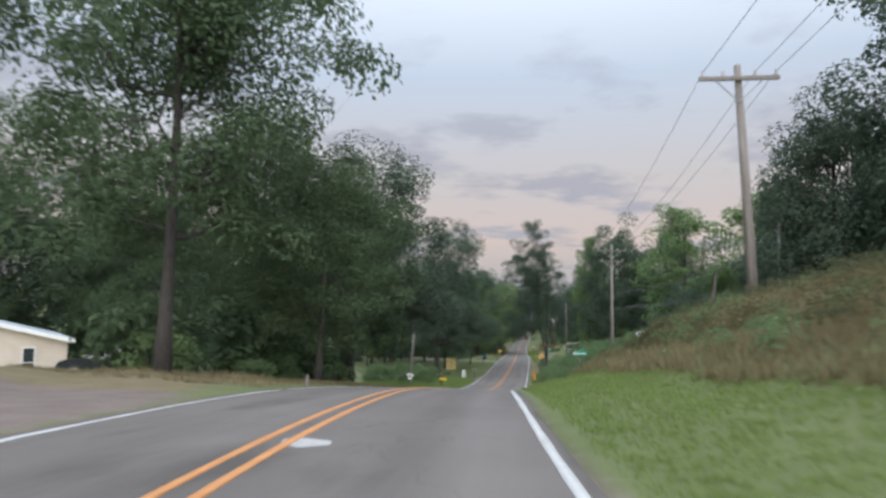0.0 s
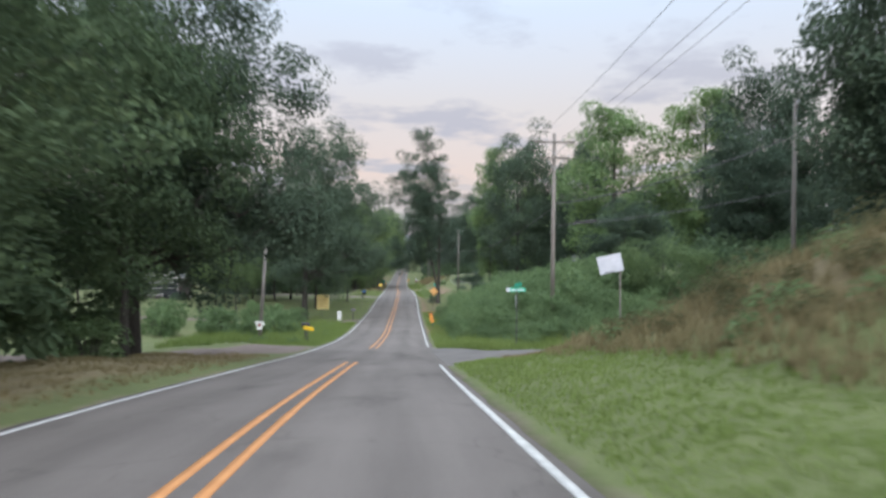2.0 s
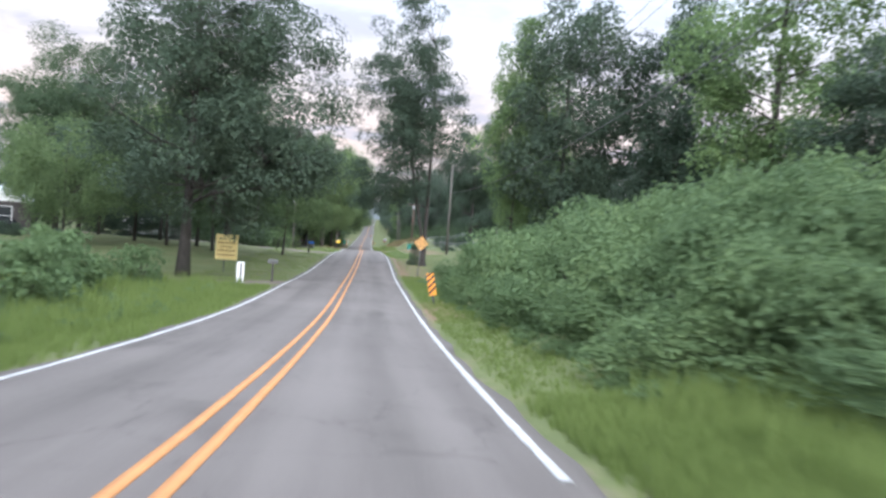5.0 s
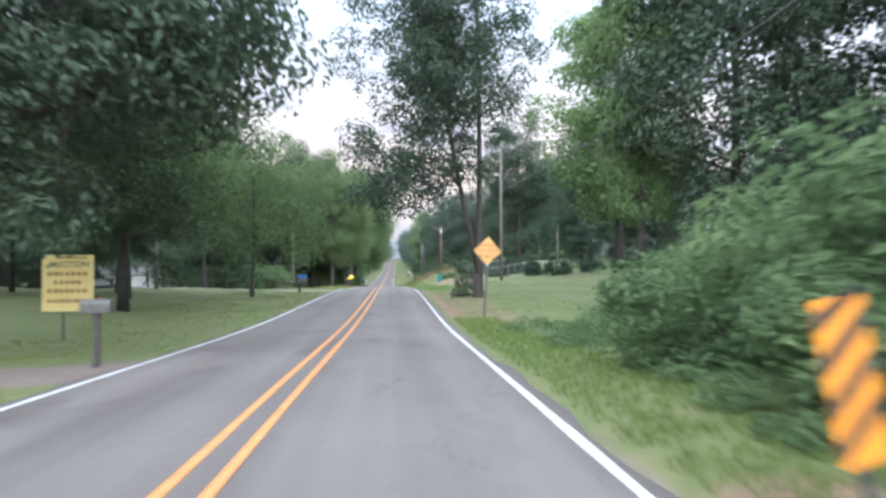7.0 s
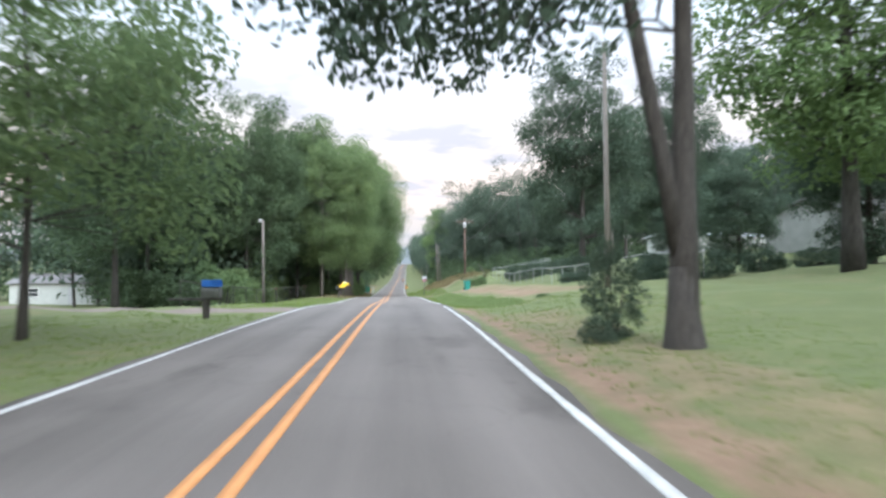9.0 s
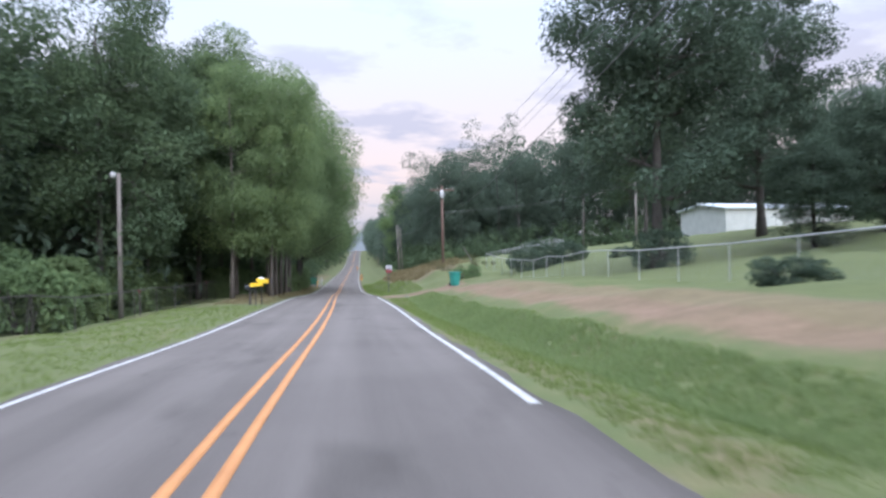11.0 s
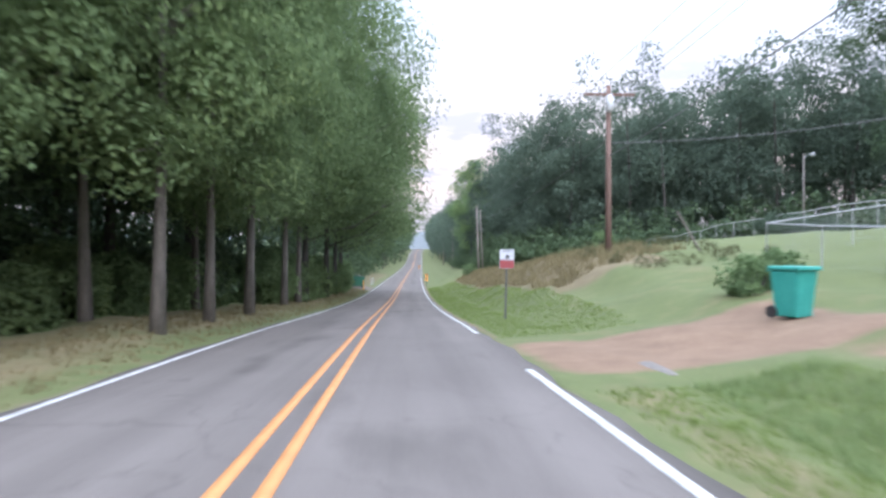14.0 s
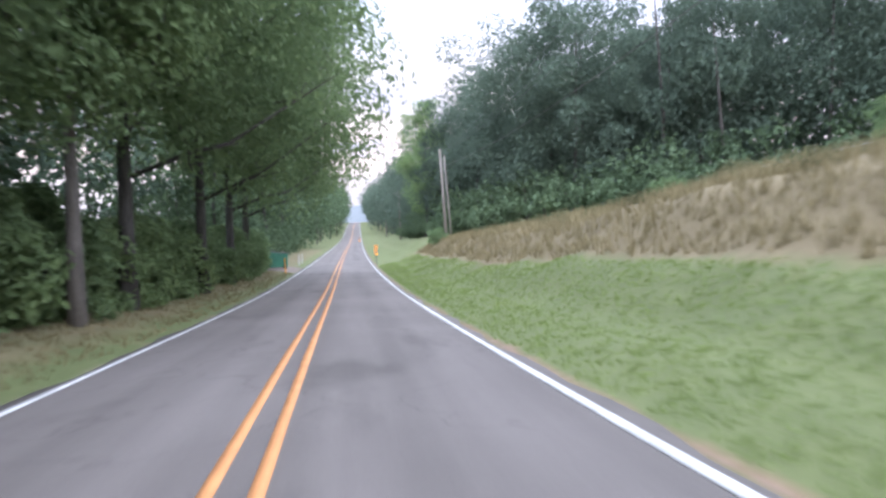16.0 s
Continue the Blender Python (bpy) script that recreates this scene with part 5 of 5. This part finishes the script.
def street_sign():
    x, y = 6.62, 41.3
    z = gz(x, y)
    ob = empty("street_sign", pose(x, y, z, 0, 0, 0), "green street name blades above a stop sign seen from behind", "sign")
    h = 5.5 - z
    part("post", tube([(0, 0, -0.4), (0, 0, h)], 0.03, 8), POST_STEEL, ob)
    b = part("blade", boxed(-0.58, 0.46, -0.006, 0.006, h - 0.16, h + 0.05, 0.003, pose(0, 0, 0, 0, 0, 4)), SIGN_GREEN, ob)
    part("blade_end", boxed(-0.58, -0.37, -0.0095, -0.0065, h - 0.158, h + 0.048, 0, pose(0, 0, 0, 0, 0, 4)), SIGN_WHITE, ob)
    part("writing", boxed(-0.3, 0.38, -0.0095, -0.0065, h - 0.09, h - 0.03, 0, pose(0, 0, 0, 0, 0, 4)), PALE_INK, ob)
    part("blade", boxed(-0.36, 0.36, -0.006, 0.006, -0.1, 0.1, 0.003, Matrix.Translation((0.06, 0, h + 0.2)) @ pose(0, 0, 0, 0, -9, -68)), SIGN_GREEN, ob)
    o = [(0.38 * math.cos(radians(22.5 + 45 * k)), h - 0.66 + 0.38 * math.sin(radians(22.5 + 45 * k))) for k in range(8)]
    st = part("stop_sign_back", plate(o, 0, 0.004), SIGN_WHITE, ob)
    st.matrix_basis = pose(0.0, 0, 0, 0, 0, -96) @ pose(0, -0.05, 0)


def white_sign():
    x, y = 11.55, 41.2
    z = gz(x, y)
    ob = empty("white_board", pose(x, y, z, 0, 0, -16), "white painted board sign on a grey post", "sign")
    c = 6.85 - z
    tilt = Matrix.Translation((0, 0, c)) @ pose(0, 0, 0, 0, -13, 0) @ Matrix.Translation((0, 0, -c))
    part("board", plate(rounded(1.26, 0.95, 0.02, cz=c), -0.012, 0.012), SIGN_WHITE, ob)
    bars(ob, [(c - 0.42, 0.04, -0.4, 0.45, 1)], SIGN_BLACK, -0.016)
    bars(ob, [(c + 0.36, 0.04, -0.35, 0.65, 6), (c + 0.2, 0.035, 0.1, 0.62, 4), (c - 0.05, 0.035, 0.2, 0.62, 4), (c - 0.2, 0.035, 0.35, 0.62, 3)], PALE_INK, -0.016)
    for o in ob.children:
        o.matrix_basis = tilt
    part("post", tube([(0.58, 0.05, -0.4), (0.5, 0.05, c + 0.4)], 0.045, 8), GREY_WOOD, ob)


def watch_sign():
    x, y = 4.5, 172.8
    z = gz(x, y)
    ob = empty("watch_sign", pose(x, y, z, 0, 1.5, 4), "white and red warning sign on a dark steel post", "sign")
    c = (-0.72 - z) / 0.8
    ob.scale = (0.8, 0.8, 0.8)
    part("panel", plate(rounded(0.62, 0.80, 0.02, cz=c), -0.005, 0.005), SIGN_WHITE, ob)
    part("red_field", plate([(-0.3, c - 0.39), (0.3, c - 0.39), (0.3, c - 0.06), (-0.3, c - 0.06)], -0.0095, -0.0055), SIGN_RED, ob)
    part("emblem", plate([(-0.1, c + 0.02), (0.1, c + 0.02), (0.12, c + 0.1), (0.05, c + 0.16), (0.0, c + 0.2), (-0.07, c + 0.14), (-0.04, c + 0.09)], -0.0095, -0.0055), SIGN_BLACK, ob)
    bars(ob, [(c + 0.32, 0.05, -0.18, 0.18, 5), (c - 0.03, 0.03, -0.28, 0.28, 8)], SIGN_BLACK, -0.0055)
    sign_post(ob, c + 0.2, 0.0, POST_STEEL, 0.06)


auction_sign()
diamond_sign()
object_marker(3.48, 66.5, -12, 1.42, "leaning orange and black striped object marker")
object_marker(3.35, 238, 0, -3.9, "orange and black striped object marker")
object_marker(3.6, 330, 0, -4.8, "orange and black striped object marker")
street_sign()
white_sign()
watch_sign()


# ---- mailboxes, bins and other small things ----
def mailbox_body(w, d, h):
    """A box with a rounded top, front at -y."""
    o = [(-w / 2, 0), (w / 2, 0)] + [(w / 2 * math.cos(radians(a)), h - w / 2 + w / 2 * math.sin(radians(a))) for a in range(0, 181, 20)]
    return plate(o, -d / 2, d / 2)


def mailbox(x, y, turn, height, mat, post, label):
    z = gz(x, y)
    ob = empty("mailbox", pose(x, y, z, 0, 0, turn), label, "mailbox", "mailboxes on the verge")
    b = part("box", mailbox_body(0.2, 0.5, 0.24), mat, ob)
    b.matrix_basis = pose(0, 0, height)
    f = part("flag", boxed(0.102, 0.108, -0.05, 0.0, height + 0.1, height + 0.26), SIGN_RED, ob)
    part("door", plate([(-0.09, height + 0.01), (0.09, height + 0.01), (0.09, height + 0.15), (0.05, height + 0.21), (-0.05, height + 0.21), (-0.09, height + 0.15)], -0.258, -0.2505), mat, ob)
    part("post", boxed(-0.05, 0.05, -0.05, 0.05, -0.3, height, 0.008), post, ob)
    return ob


def paper_tube(x, y, turn, height, tilt, mat, label, tail=False):
    """A newspaper box: open tube on a stake."""
    z = gz(x, y)
    ob = empty("newspaper_box", pose(x, y, z, 0, 0, turn), label, "newspaper box", "newspaper boxes on the verge")
    bm = bmesh.new()
    w, h, d, t = 0.19, 0.19, 0.62, 0.012
    for a in ((-w/2, w/2, -d/2, d/2, 0, t), (-w/2, w/2, -d/2, d/2, h - t, h), (-w/2, -w/2 + t, -d/2, d/2, t, h - t), (w/2 - t, w/2, -d/2, d/2, t, h - t), (-w/2 + t, w/2 - t, d/2 - t, d/2, t, h - t)):
        add_box(bm, *a)
    b = part("tube", bm, mat, ob)
    b.matrix_basis = pose(0, 0, height, tilt, 0, 0)
    part("stake", tube([(0, 0.05, -0.3), (0, 0.05, height + 0.02)], 0.03, 8), DARK_WOOD, ob)
    if tail:
        part("paper", tube([(0.02, -0.1, height + 0.2), (0.05, 0.2, height + 0.24)], [0.045, 0.05], 8), WHITE_PAINT, ob)
    return ob


mailbox(-4.15, 75.6, 92, 0.95, POST_STEEL, DARK_WOOD, "dark grey metal mailbox on a dark wooden post")
paper_tube(-5.0, 47.6, 70, 0.85, 8, BOX_YELLOW, "yellow newspaper box on a thin stake")
mailbox(-5.35, 48.9, 80, 1.05, CAR_DARK, DARK_WOOD, "black mailbox on a dark post")
paper_tube(-3.55, 150.9, 75, 1.0, -4, BOX_YELLOW, "yellow newspaper box on a dark stake")
paper_tube(-3.4, 152.1, 82, 1.2, 6, BOX_YELLOW, "yellow newspaper box with a rolled paper on top", True)
mailbox(-3.95, 151.4, 85, 0.8, CAR_DARK, DARK_WOOD, "dark mailbox behind the yellow newspaper boxes")


def white_marker(x, y):
    z = gz(x, y)
    ob = empty("delineator", pose(x, y, z, 0, 0, 10), "white marker panel with a black stripe on a post", "road marker")
    part("panel", plate(rounded(0.34, 1.0, 0.03, cz=0.62), -0.012, 0.012), WHITE_PAINT, ob)
    part("stripe", boxed(-0.02, 0.06, -0.016, -0.0125, 0.16, 1.06), SIGN_BLACK, ob)
    part("post", boxed(-0.03, 0.03, 0.0125, 0.06, -0.3, 0.9), GREY_WOOD, ob)


white_marker(-5.25, 72.4)


def blue_box_stand():
    z = gz(-5.1, 112.3)
    ob = empty("mailbox_stand", pose(-5.1, 112.3, z, 0, 0, 84), "wooden mailbox stand with a dark box and a blue newspaper box", "mailbox")
    for sx, k in ((-0.12, -6), (0.12, 8)):
        part("leg", boxed(-0.05, 0.05, -0.05, 0.05, -0.3, 0.62, 0.008, pose(sx, 0, 0, 0, k, 0)), DARK_WOOD, ob)
    part("arm", boxed(-0.06, 0.06, -0.55, 1.25, 0.60, 0.68, 0.01), DARK_WOOD, ob)
    b = part("box", mailbox_body(0.3, 0.58, 0.36), POST_STEEL, ob, "dark green metal mailbox")
    b.matrix_basis = pose(0, -0.2, 0.685)
    bm = boxed(-0.13, 0.13, -0.5, 0.1, 1.05, 1.07)
    for a in ((-0.13, 0.13, -0.5, 0.1, 1.25, 1.27), (-0.13, -0.115, -0.5, 0.1, 1.07, 1.25), (0.115, 0.13, -0.5, 0.1, 1.07, 1.25), (-0.115, 0.115, 0.085, 0.1, 1.07, 1.25)):
        add_box(bm, *a)
    part("newspaper_tube", bm, BOX_BLUE, ob, "bright blue plastic newspaper tube")


blue_box_stand()


def wheelie_bin(x, y, turn, s=1.0):
    z = gz(x, y)
    ob = empty("wheelie_bin", pose(x, y, z, 0, 0, turn), "green plastic wheeled rubbish bin", "bin")
    bm = bmesh.new()
    r0 = [bm.verts.new((sx * 0.24, sy * 0.26, 0.04)) for sx, sy in ((-1, -1), (1, -1), (1, 1), (-1, 1))]
    r1 = [bm.verts.new((sx * 0.30, sy * 0.36, 1.0)) for sx, sy in ((-1, -1), (1, -1), (1, 1), (-1, 1))]
    for k in range(4):
        bm.faces.new((r0[k], r0[(k + 1) % 4], r1[(k + 1) % 4], r1[k]))
    bm.faces.new(r0[::-1])
    bm.faces.new(r1)
    bmesh.ops.bevel(bm, geom=bm.edges[:], offset=0.03, segments=2, affect="EDGES")
    part("body", bm, BIN_GREEN, ob)
    part("lid", boxed(-0.33, 0.33, -0.42, 0.38, 1.0, 1.09, 0.03), BIN_GREEN, ob)
    part("handle", tube([(-0.25, 0.45, 0.98), (0.25, 0.45, 0.98)], 0.018, 8), BIN_GREEN, ob)
    for sx in (-1, 1):
        part("wheel", tube([(sx * 0.25, 0.3, 0.13), (sx * 0.31, 0.3, 0.13)], 0.13, 14), RUBBER, ob)
    ob.scale = (s, s, s)


wheelie_bin(8.6, 162.3, 20, 0.92)


def dumpster():
    x, y = -5.2, 233
    z = gz(x, y)
    ob = empty("dumpster", pose(x, y, z, 0, 0, 12), "dark green steel dumpster on a gravel pad", "dumpster")
    bm = plate([(-0.9, 0.12), (0.9, 0.12), (0.95, 1.2), (-0.95, 1.45)], -0.75, 0.75)
    part("body", bm, DUMP_GREEN, ob)
    for k in (-0.6, 0, 0.6):
        part("rib", boxed(k - 0.04, k + 0.04, -0.79, -0.752, 0.15, 1.15), DUMP_GREEN, ob)
    part("lid", boxed(-1.0, 1.0, -0.8, 0.8, -0.03, 0.03, 0.01, pose(0, 0, 1.36, 0, 7.5, 0)), POST_STEEL, ob)
    for sx in (-0.75, 0.75):
        part("skid", boxed(sx - 0.08, sx + 0.08, -0.7, 0.7, -0.1, 0.12), POST_STEEL, ob)


dumpster()
for x, y, h, lean, mat, label in ((-3.9, 227, 1.1, 0, SIGN_ORANGE, "orange marker post beside the dumpster drive"), (-3.95, 243, 1.0, 0, SIGN_WHITE, "white marker post on the verge"), (-3.85, 246, 1.0, 0, SIGN_WHITE, "white marker post on the verge"),
        (12.2, 175.2, 1.7, -30, POLE_WOOD, "tilted yellowish wooden post"), (7.8, 6.8, 1.3, 8, PALE_BARK, "thin tilted stake on the bank"), (-3.75, 3.9, 0.5, 0, GREY_WOOD, "short grey post beside the road")):
    ob = empty("marker_post", pose(x, y, gz(x, y), 0, lean, 0), label, "post")
    part("post", tube([(0, 0, -0.3), (0, 0, h)], [0.045, 0.04], 8), mat, ob)


# ---- fences ----
def chain_fence(line, height, mat, post_mat, label, step=3.0, cell=0.16, rail_mat=None):
    ob = empty("chain_link_fence", pose(0, 0, 0), label, "fence")
    mesh_bm_v, mesh_f, n0 = [], [], 0
    rail = []
    for (x0, y0), (x1, y1) in zip(line[:-1], line[1:]):
        length = math.hypot(x1 - x0, y1 - y0)
        n = max(1, int(length / step))
        for k in range(n + 1):
            t = k / n
            x, y = x0 + (x1 - x0) * t, y0 + (y1 - y0) * t
            z = gz(x, y)
            part("post", tube([(x, y, z - 0.3), (x, y, z + height + 0.04)], 0.02, 8), post_mat, ob)
            rail.append((x, y, z + height))
        s = np.arange(0, length, cell)
        px, py = x0 + (x1 - x0) * s / length, y0 + (y1 - y0) * s / length
        q = np.clip(s + height, 0, length)
        qx, qy = x0 + (x1 - x0) * q / length, y0 + (y1 - y0) * q / length
        zl, zq = ground(px, py), ground(qx, qy)
        w = 0.0025
        for (ax, ay, az), (bx, by, bz) in (((px, py, zl + 0.04), (qx, qy, zq + height)), ((px, py, zl + height), (qx, qy, zq + 0.04))):
            v = np.stack([np.stack([ax, ay, az - w], 1), np.stack([ax, ay, az + w], 1), np.stack([bx, by, bz + w], 1), np.stack([bx, by, bz - w], 1)], 1).reshape(-1, 3)
            mesh_bm_v.append(v)
            mesh_f.append(np.arange(len(v)).reshape(-1, 4) + n0)
            n0 += len(v)
    part("top_rail", tube(rail, 0.024, 6), rail_mat or post_mat, ob)
    o = new("wire_mesh", mesh_from("wire_mesh", np.concatenate(mesh_bm_v).tolist(), np.concatenate(mesh_f).tolist(), mat))
    o.parent = ob
    tagged(o, kind="stuff")


chain_fence([(14.4, 118.2), (12.8, 127), (12.6, 150), (12.6, 171), (20.2, 174), (24, 218)], 1.2, MESH_WIRE, MESH_WIRE, "grey chain link fence with pale top rail round the lawn", rail_mat=GREY_METAL)
chain_fence([(-9.6, 124.5), (-9.3, 146), (-8.4, 166)], 1.3, DARK_FENCE, DARK_WOOD, "dark chain link fence in front of the woods", 3.2)


for x, y in ((-9.2, 150.4), (-8.55, 163.6)):
    z = gz(x, y)
    ob = empty("reflector_post", pose(x, y, z), "short dark post with a small red reflector", "post")
    part("post", tube([(0, 0, -0.3), (0, 0, 1.35)], 0.035, 8), DARK_WOOD, ob)
    part("reflector", tube([(0, -0.037, 1.25), (0, -0.05, 1.25)], 0.06, 10), SIGN_RED, ob, "round red reflector")


# ---- houses ----
def house(name, x, y, turn, w, d, h, rise, wall, roof, label, windows=(), doors=(), gable_front=True, gap=0.0, z=None):
    """A gabled house; the front lies at -y. windows: x, z, width, height on the front."""
    z = gz(x, y) if z is None else z
    ob = empty(name, pose(x, y, z, 0, 0, turn), label, "house", "houses near the road")
    bm = bmesh.new()
    if gable_front:
        add_plate(bm, [(-w / 2, -0.6), (w / 2, -0.6), (w / 2, h), (0, h + rise), (-w / 2, h)], -d / 2, d / 2)
    else:
        o = [(-d / 2, -0.6), (d / 2, -0.6), (d / 2, h), (0, h + rise), (-d / 2, h)]
        a = [bm.verts.new((-w / 2, p, q)) for p, q in o]
        b = [bm.verts.new((w / 2, p, q)) for p, q in o]
        bm.faces.new(a)
        bm.faces.new(b[::-1])
        for i in range(5):
            bm.faces.new((a[i], b[i], b[(i + 1) % 5], a[(i + 1) % 5]))
        bmesh.ops.recalc_face_normals(bm, faces=bm.faces[:])
    part("wall", bm, wall, ob)
    half = (w if gable_front else d) / 2
    run = math.hypot(half, rise)
    ang = math.degrees(math.atan2(rise, half))
    for sgn in (-1, 1):
        if gable_front:
            m = pose(sgn * half / 2, 0, h + rise / 2 + 0.09, 0, sgn * ang, 0)
            part("roof", boxed(-run / 2 - 0.3, run / 2 + 0.3, -d / 2 - 0.4, d / 2 + 0.4, -0.06, 0.06, 0.01, m), roof, ob)
        else:
            m = pose(0, sgn * half / 2, h + rise / 2 + 0.09, -sgn * ang, 0, 0)
            part("roof", boxed(-w / 2 - 0.4, w / 2 + 0.4, -run / 2 - 0.3, run / 2 + 0.3, -0.06, 0.06, 0.01, m), roof, ob)
    if gable_front:
        for sgn in (-1, 1):
            m = pose(sgn * half / 2, -d / 2 - 0.42, h + rise / 2 + 0.02, 0, sgn * ang, 0)
            part("fascia", boxed(-run / 2 - 0.3, run / 2 + 0.3, -0.02, 0.02, -0.1, 0.1, 0, m), WHITE_PAINT, ob)
    for wx, wz, ww, wh in windows:
        f = part("window", boxed(wx - ww / 2 - 0.06, wx + ww / 2 + 0.06, -d / 2 - 0.05, -d / 2 + 0.02, wz - wh / 2 - 0.06, wz + wh / 2 + 0.06), WHITE_PAINT, ob)
        part("pane", boxed(wx - ww / 2, wx + ww / 2, -d / 2 - 0.058, -d / 2 - 0.052, wz - wh / 2, wz + wh / 2), GLASS_DARK, f)
        part("glazing_bar", boxed(wx - ww / 2, wx + ww / 2, -d / 2 - 0.066, -d / 2 - 0.060, wz - 0.02, wz + 0.02), WHITE_PAINT, f)
    for dx, dw, dh in doors:
        f = part("door", boxed(dx - dw / 2, dx + dw / 2, -d / 2 - 0.05, -d / 2 + 0.02, 0, dh), GREY_METAL, ob)
        part("knob", tube([(dx + dw * 0.4, -d / 2 - 0.05, 1.0), (dx + dw * 0.4, -d / 2 - 0.1, 1.0)], 0.03, 8), STEEL, f)
    return ob


house("house", -29.0, 21.8, 40, 8.4, 11, 2.5, 1.05, CREAM, ROOF_METAL, "cream house with a pale metal gable roof and narrow windows", [(-3.0, 1.35, 0.5, 1.5), (-0.2, 1.35, 0.5, 1.5), (2.4, 1.35, 0.5, 1.5)])
T = bpy.data.objects["clipped_bush"]
for x, y in ((-23.6, 18.6), (-27.4, 15.4)):
    o = copy_thing(T, pose(x, y, gz(x, y), 0, 0, 40))
    o.scale = (0.6, 0.6, 0.5)
# solid dark walls stand in for the shade under the open carport
house("carport_house", -34, 106, 20, 8.5, 9, 2.5, 1.4, DARK_WOOD, ROOF_METAL, "white gabled carport with dark walls in place of the shade under it", [(0, 1.2, 5.5, 1.6)], z=0.3)
ob = empty("gable_board", pose(-34, 106, 0.3, 0, 0, 20), "white boarded gable end of the carport", "gable")
part("board", plate([(-4.2, 2.45), (4.2, 2.45), (4.0, 2.7), (0, 3.85), (-4.0, 2.7)], -4.62, -4.52), WHITE_PAINT, ob)
house("mobile_home", -36, 174, -8, 14, 5, 2.5, 0.9, PALE_SIDING, ROOF_DARK, "long white mobile home with a dark roof", [(-4, 1.5, 1.0, 0.9), (3.5, 1.5, 1.0, 0.9)], [(0.5, 0.9, 2.0)], False)
house("white_house", 39, 143, 20, 13, 8, 2.6, 1.2, GREY_SIDING, ROOF_DARK, "low pale grey house with a dark shingle roof", [(-4, 1.5, 1.1, 1.1), (-1.5, 1.5, 0.6, 1.2), (3, 1.5, 1.2, 1.1)], [(0.8, 0.95, 2.05)], False)
house("white_building", 43.2, 179.5, 8, 15, 7, 2.6, 0.5, PALE_SIDING, ROOF_METAL, "long plain white metal outbuilding", [], [], False, z=1.6)


# ---- cars ----
def car(x, y, turn, paint, label, z=None):
    z = gz(x, y) if z is None else z
    ob = empty("car", pose(x, y, z, 0, 0, turn), label, "car", "parked cars")
    L2, W2 = 2.2, 0.86
    lower = [(-L2, 0.35), (-L2 + 0.05, 0.72), (-1.75, 0.86), (-0.95, 0.9), (1.5, 0.95), (L2 - 0.05, 0.9), (L2, 0.5), (L2 - 0.05, 0.32)]
    bm = bmesh.new()
    add_plate(bm, lower, -W2, W2)
    bmesh.ops.bevel(bm, geom=bm.edges[:], offset=0.05, segments=2, affect="EDGES")
    part("body", bm, paint, ob)
    a = [(-1.0, 0.9), (-0.35, 1.38), (0.95, 1.42), (1.75, 0.94)]
    bm = bmesh.new()
    lo = [bm.verts.new((px, s * (W2 - 0.04 - (0.16 if pz > 1.2 else 0)), pz)) for s in (-1, 1) for px, pz in a]
    for i in range(3):
        bm.faces.new((lo[i], lo[i + 1], lo[i + 5], lo[i + 4]))
    bm.faces.new(lo[:4][::-1])
    bm.faces.new(lo[4:])
    part("cabin_glass", bm, GLASS_DARK, ob)
    part("roof", boxed(-0.4, 1.0, -W2 + 0.18, W2 - 0.18, 1.39, 1.45, 0.02), paint, ob)
    for sy in (-1, 1):
        for px in (-0.38, 0.3, 0.98):
            part("pillar", tube([(px - (0.55 if px < -0.3 else 0), sy * (W2 - 0.05), 0.9), (px, sy * (W2 - 0.18), 1.4)], 0.035, 6), paint, ob)
        part("headlight", boxed(-L2 - 0.01, -L2 + 0.1, sy * 0.62 - 0.14, sy * 0.62 + 0.14, 0.6, 0.72, 0.02), WHITE_PAINT, ob)
        part("tail_light", boxed(L2 - 0.1, L2 + 0.01, sy * 0.64 - 0.13, sy * 0.64 + 0.13, 0.66, 0.84, 0.02), SIGN_RED, ob)
        for px in (-1.38, 1.36):
            t = part("wheel", tube([(px, sy * (W2 - 0.18), 0.32), (px, sy * (W2 + 0.01), 0.32)], 0.32, 18), RUBBER, ob)
            part("rim", tube([(px, sy * (W2 - 0.02), 0.32), (px, sy * (W2 + 0.02), 0.32)], 0.2, 14), STEEL, t)
    return ob


car(-16.3, 15.0, 12, CAR_DARK, "dark car parked under the trees")
car(34, 130, 20, CAR_SILVER, "silver car parked beside the white house")
car(46.5, 203.5, 15, CAR_RED, "dark red car parked on the grass")
car(-30, 103.5, 60, CAR_DARK, "dark car parked by the carport")

# culvert opening under the clay drive; a flat black disc stands for its dark hollow
ob = empty("culvert", pose(5.0, 159.2, gz(5.0, 159.2) - 0.24, 0, 0, 0), "half-buried concrete culvert pipe end under the drive", "culvert")
part("pipe", tube([(0, -0.3, 0.0), (0, 0.9, 0.0)], 0.26, 14), GREY_WOOD, ob)
part("mouth", tube([(0, -0.306, 0.0), (0, -0.301, 0.0)], 0.2, 14), RUBBER, ob)
# pale patch in the asphalt
q = np.array([[-0.5, 0.1], [-0.1, 0.2], [0.75, 0.12], [0.85, -0.05], [0.2, -0.2], [-0.3, -0.12]])
py = -8.0 + q[:, 1] * 1.6
px = road_c(py) + 0.25 + q[:, 0] * 0.42
tagged(new("road_patch", mesh_from("road_patch", np.stack([px, py, road_z(py) - 0.017 * np.abs(px - road_c(py)) + 0.006], 1).tolist(), [list(range(6))[::-1]], CONCRETE)), "pale repair patch in the asphalt", "road patch", kind="structure")
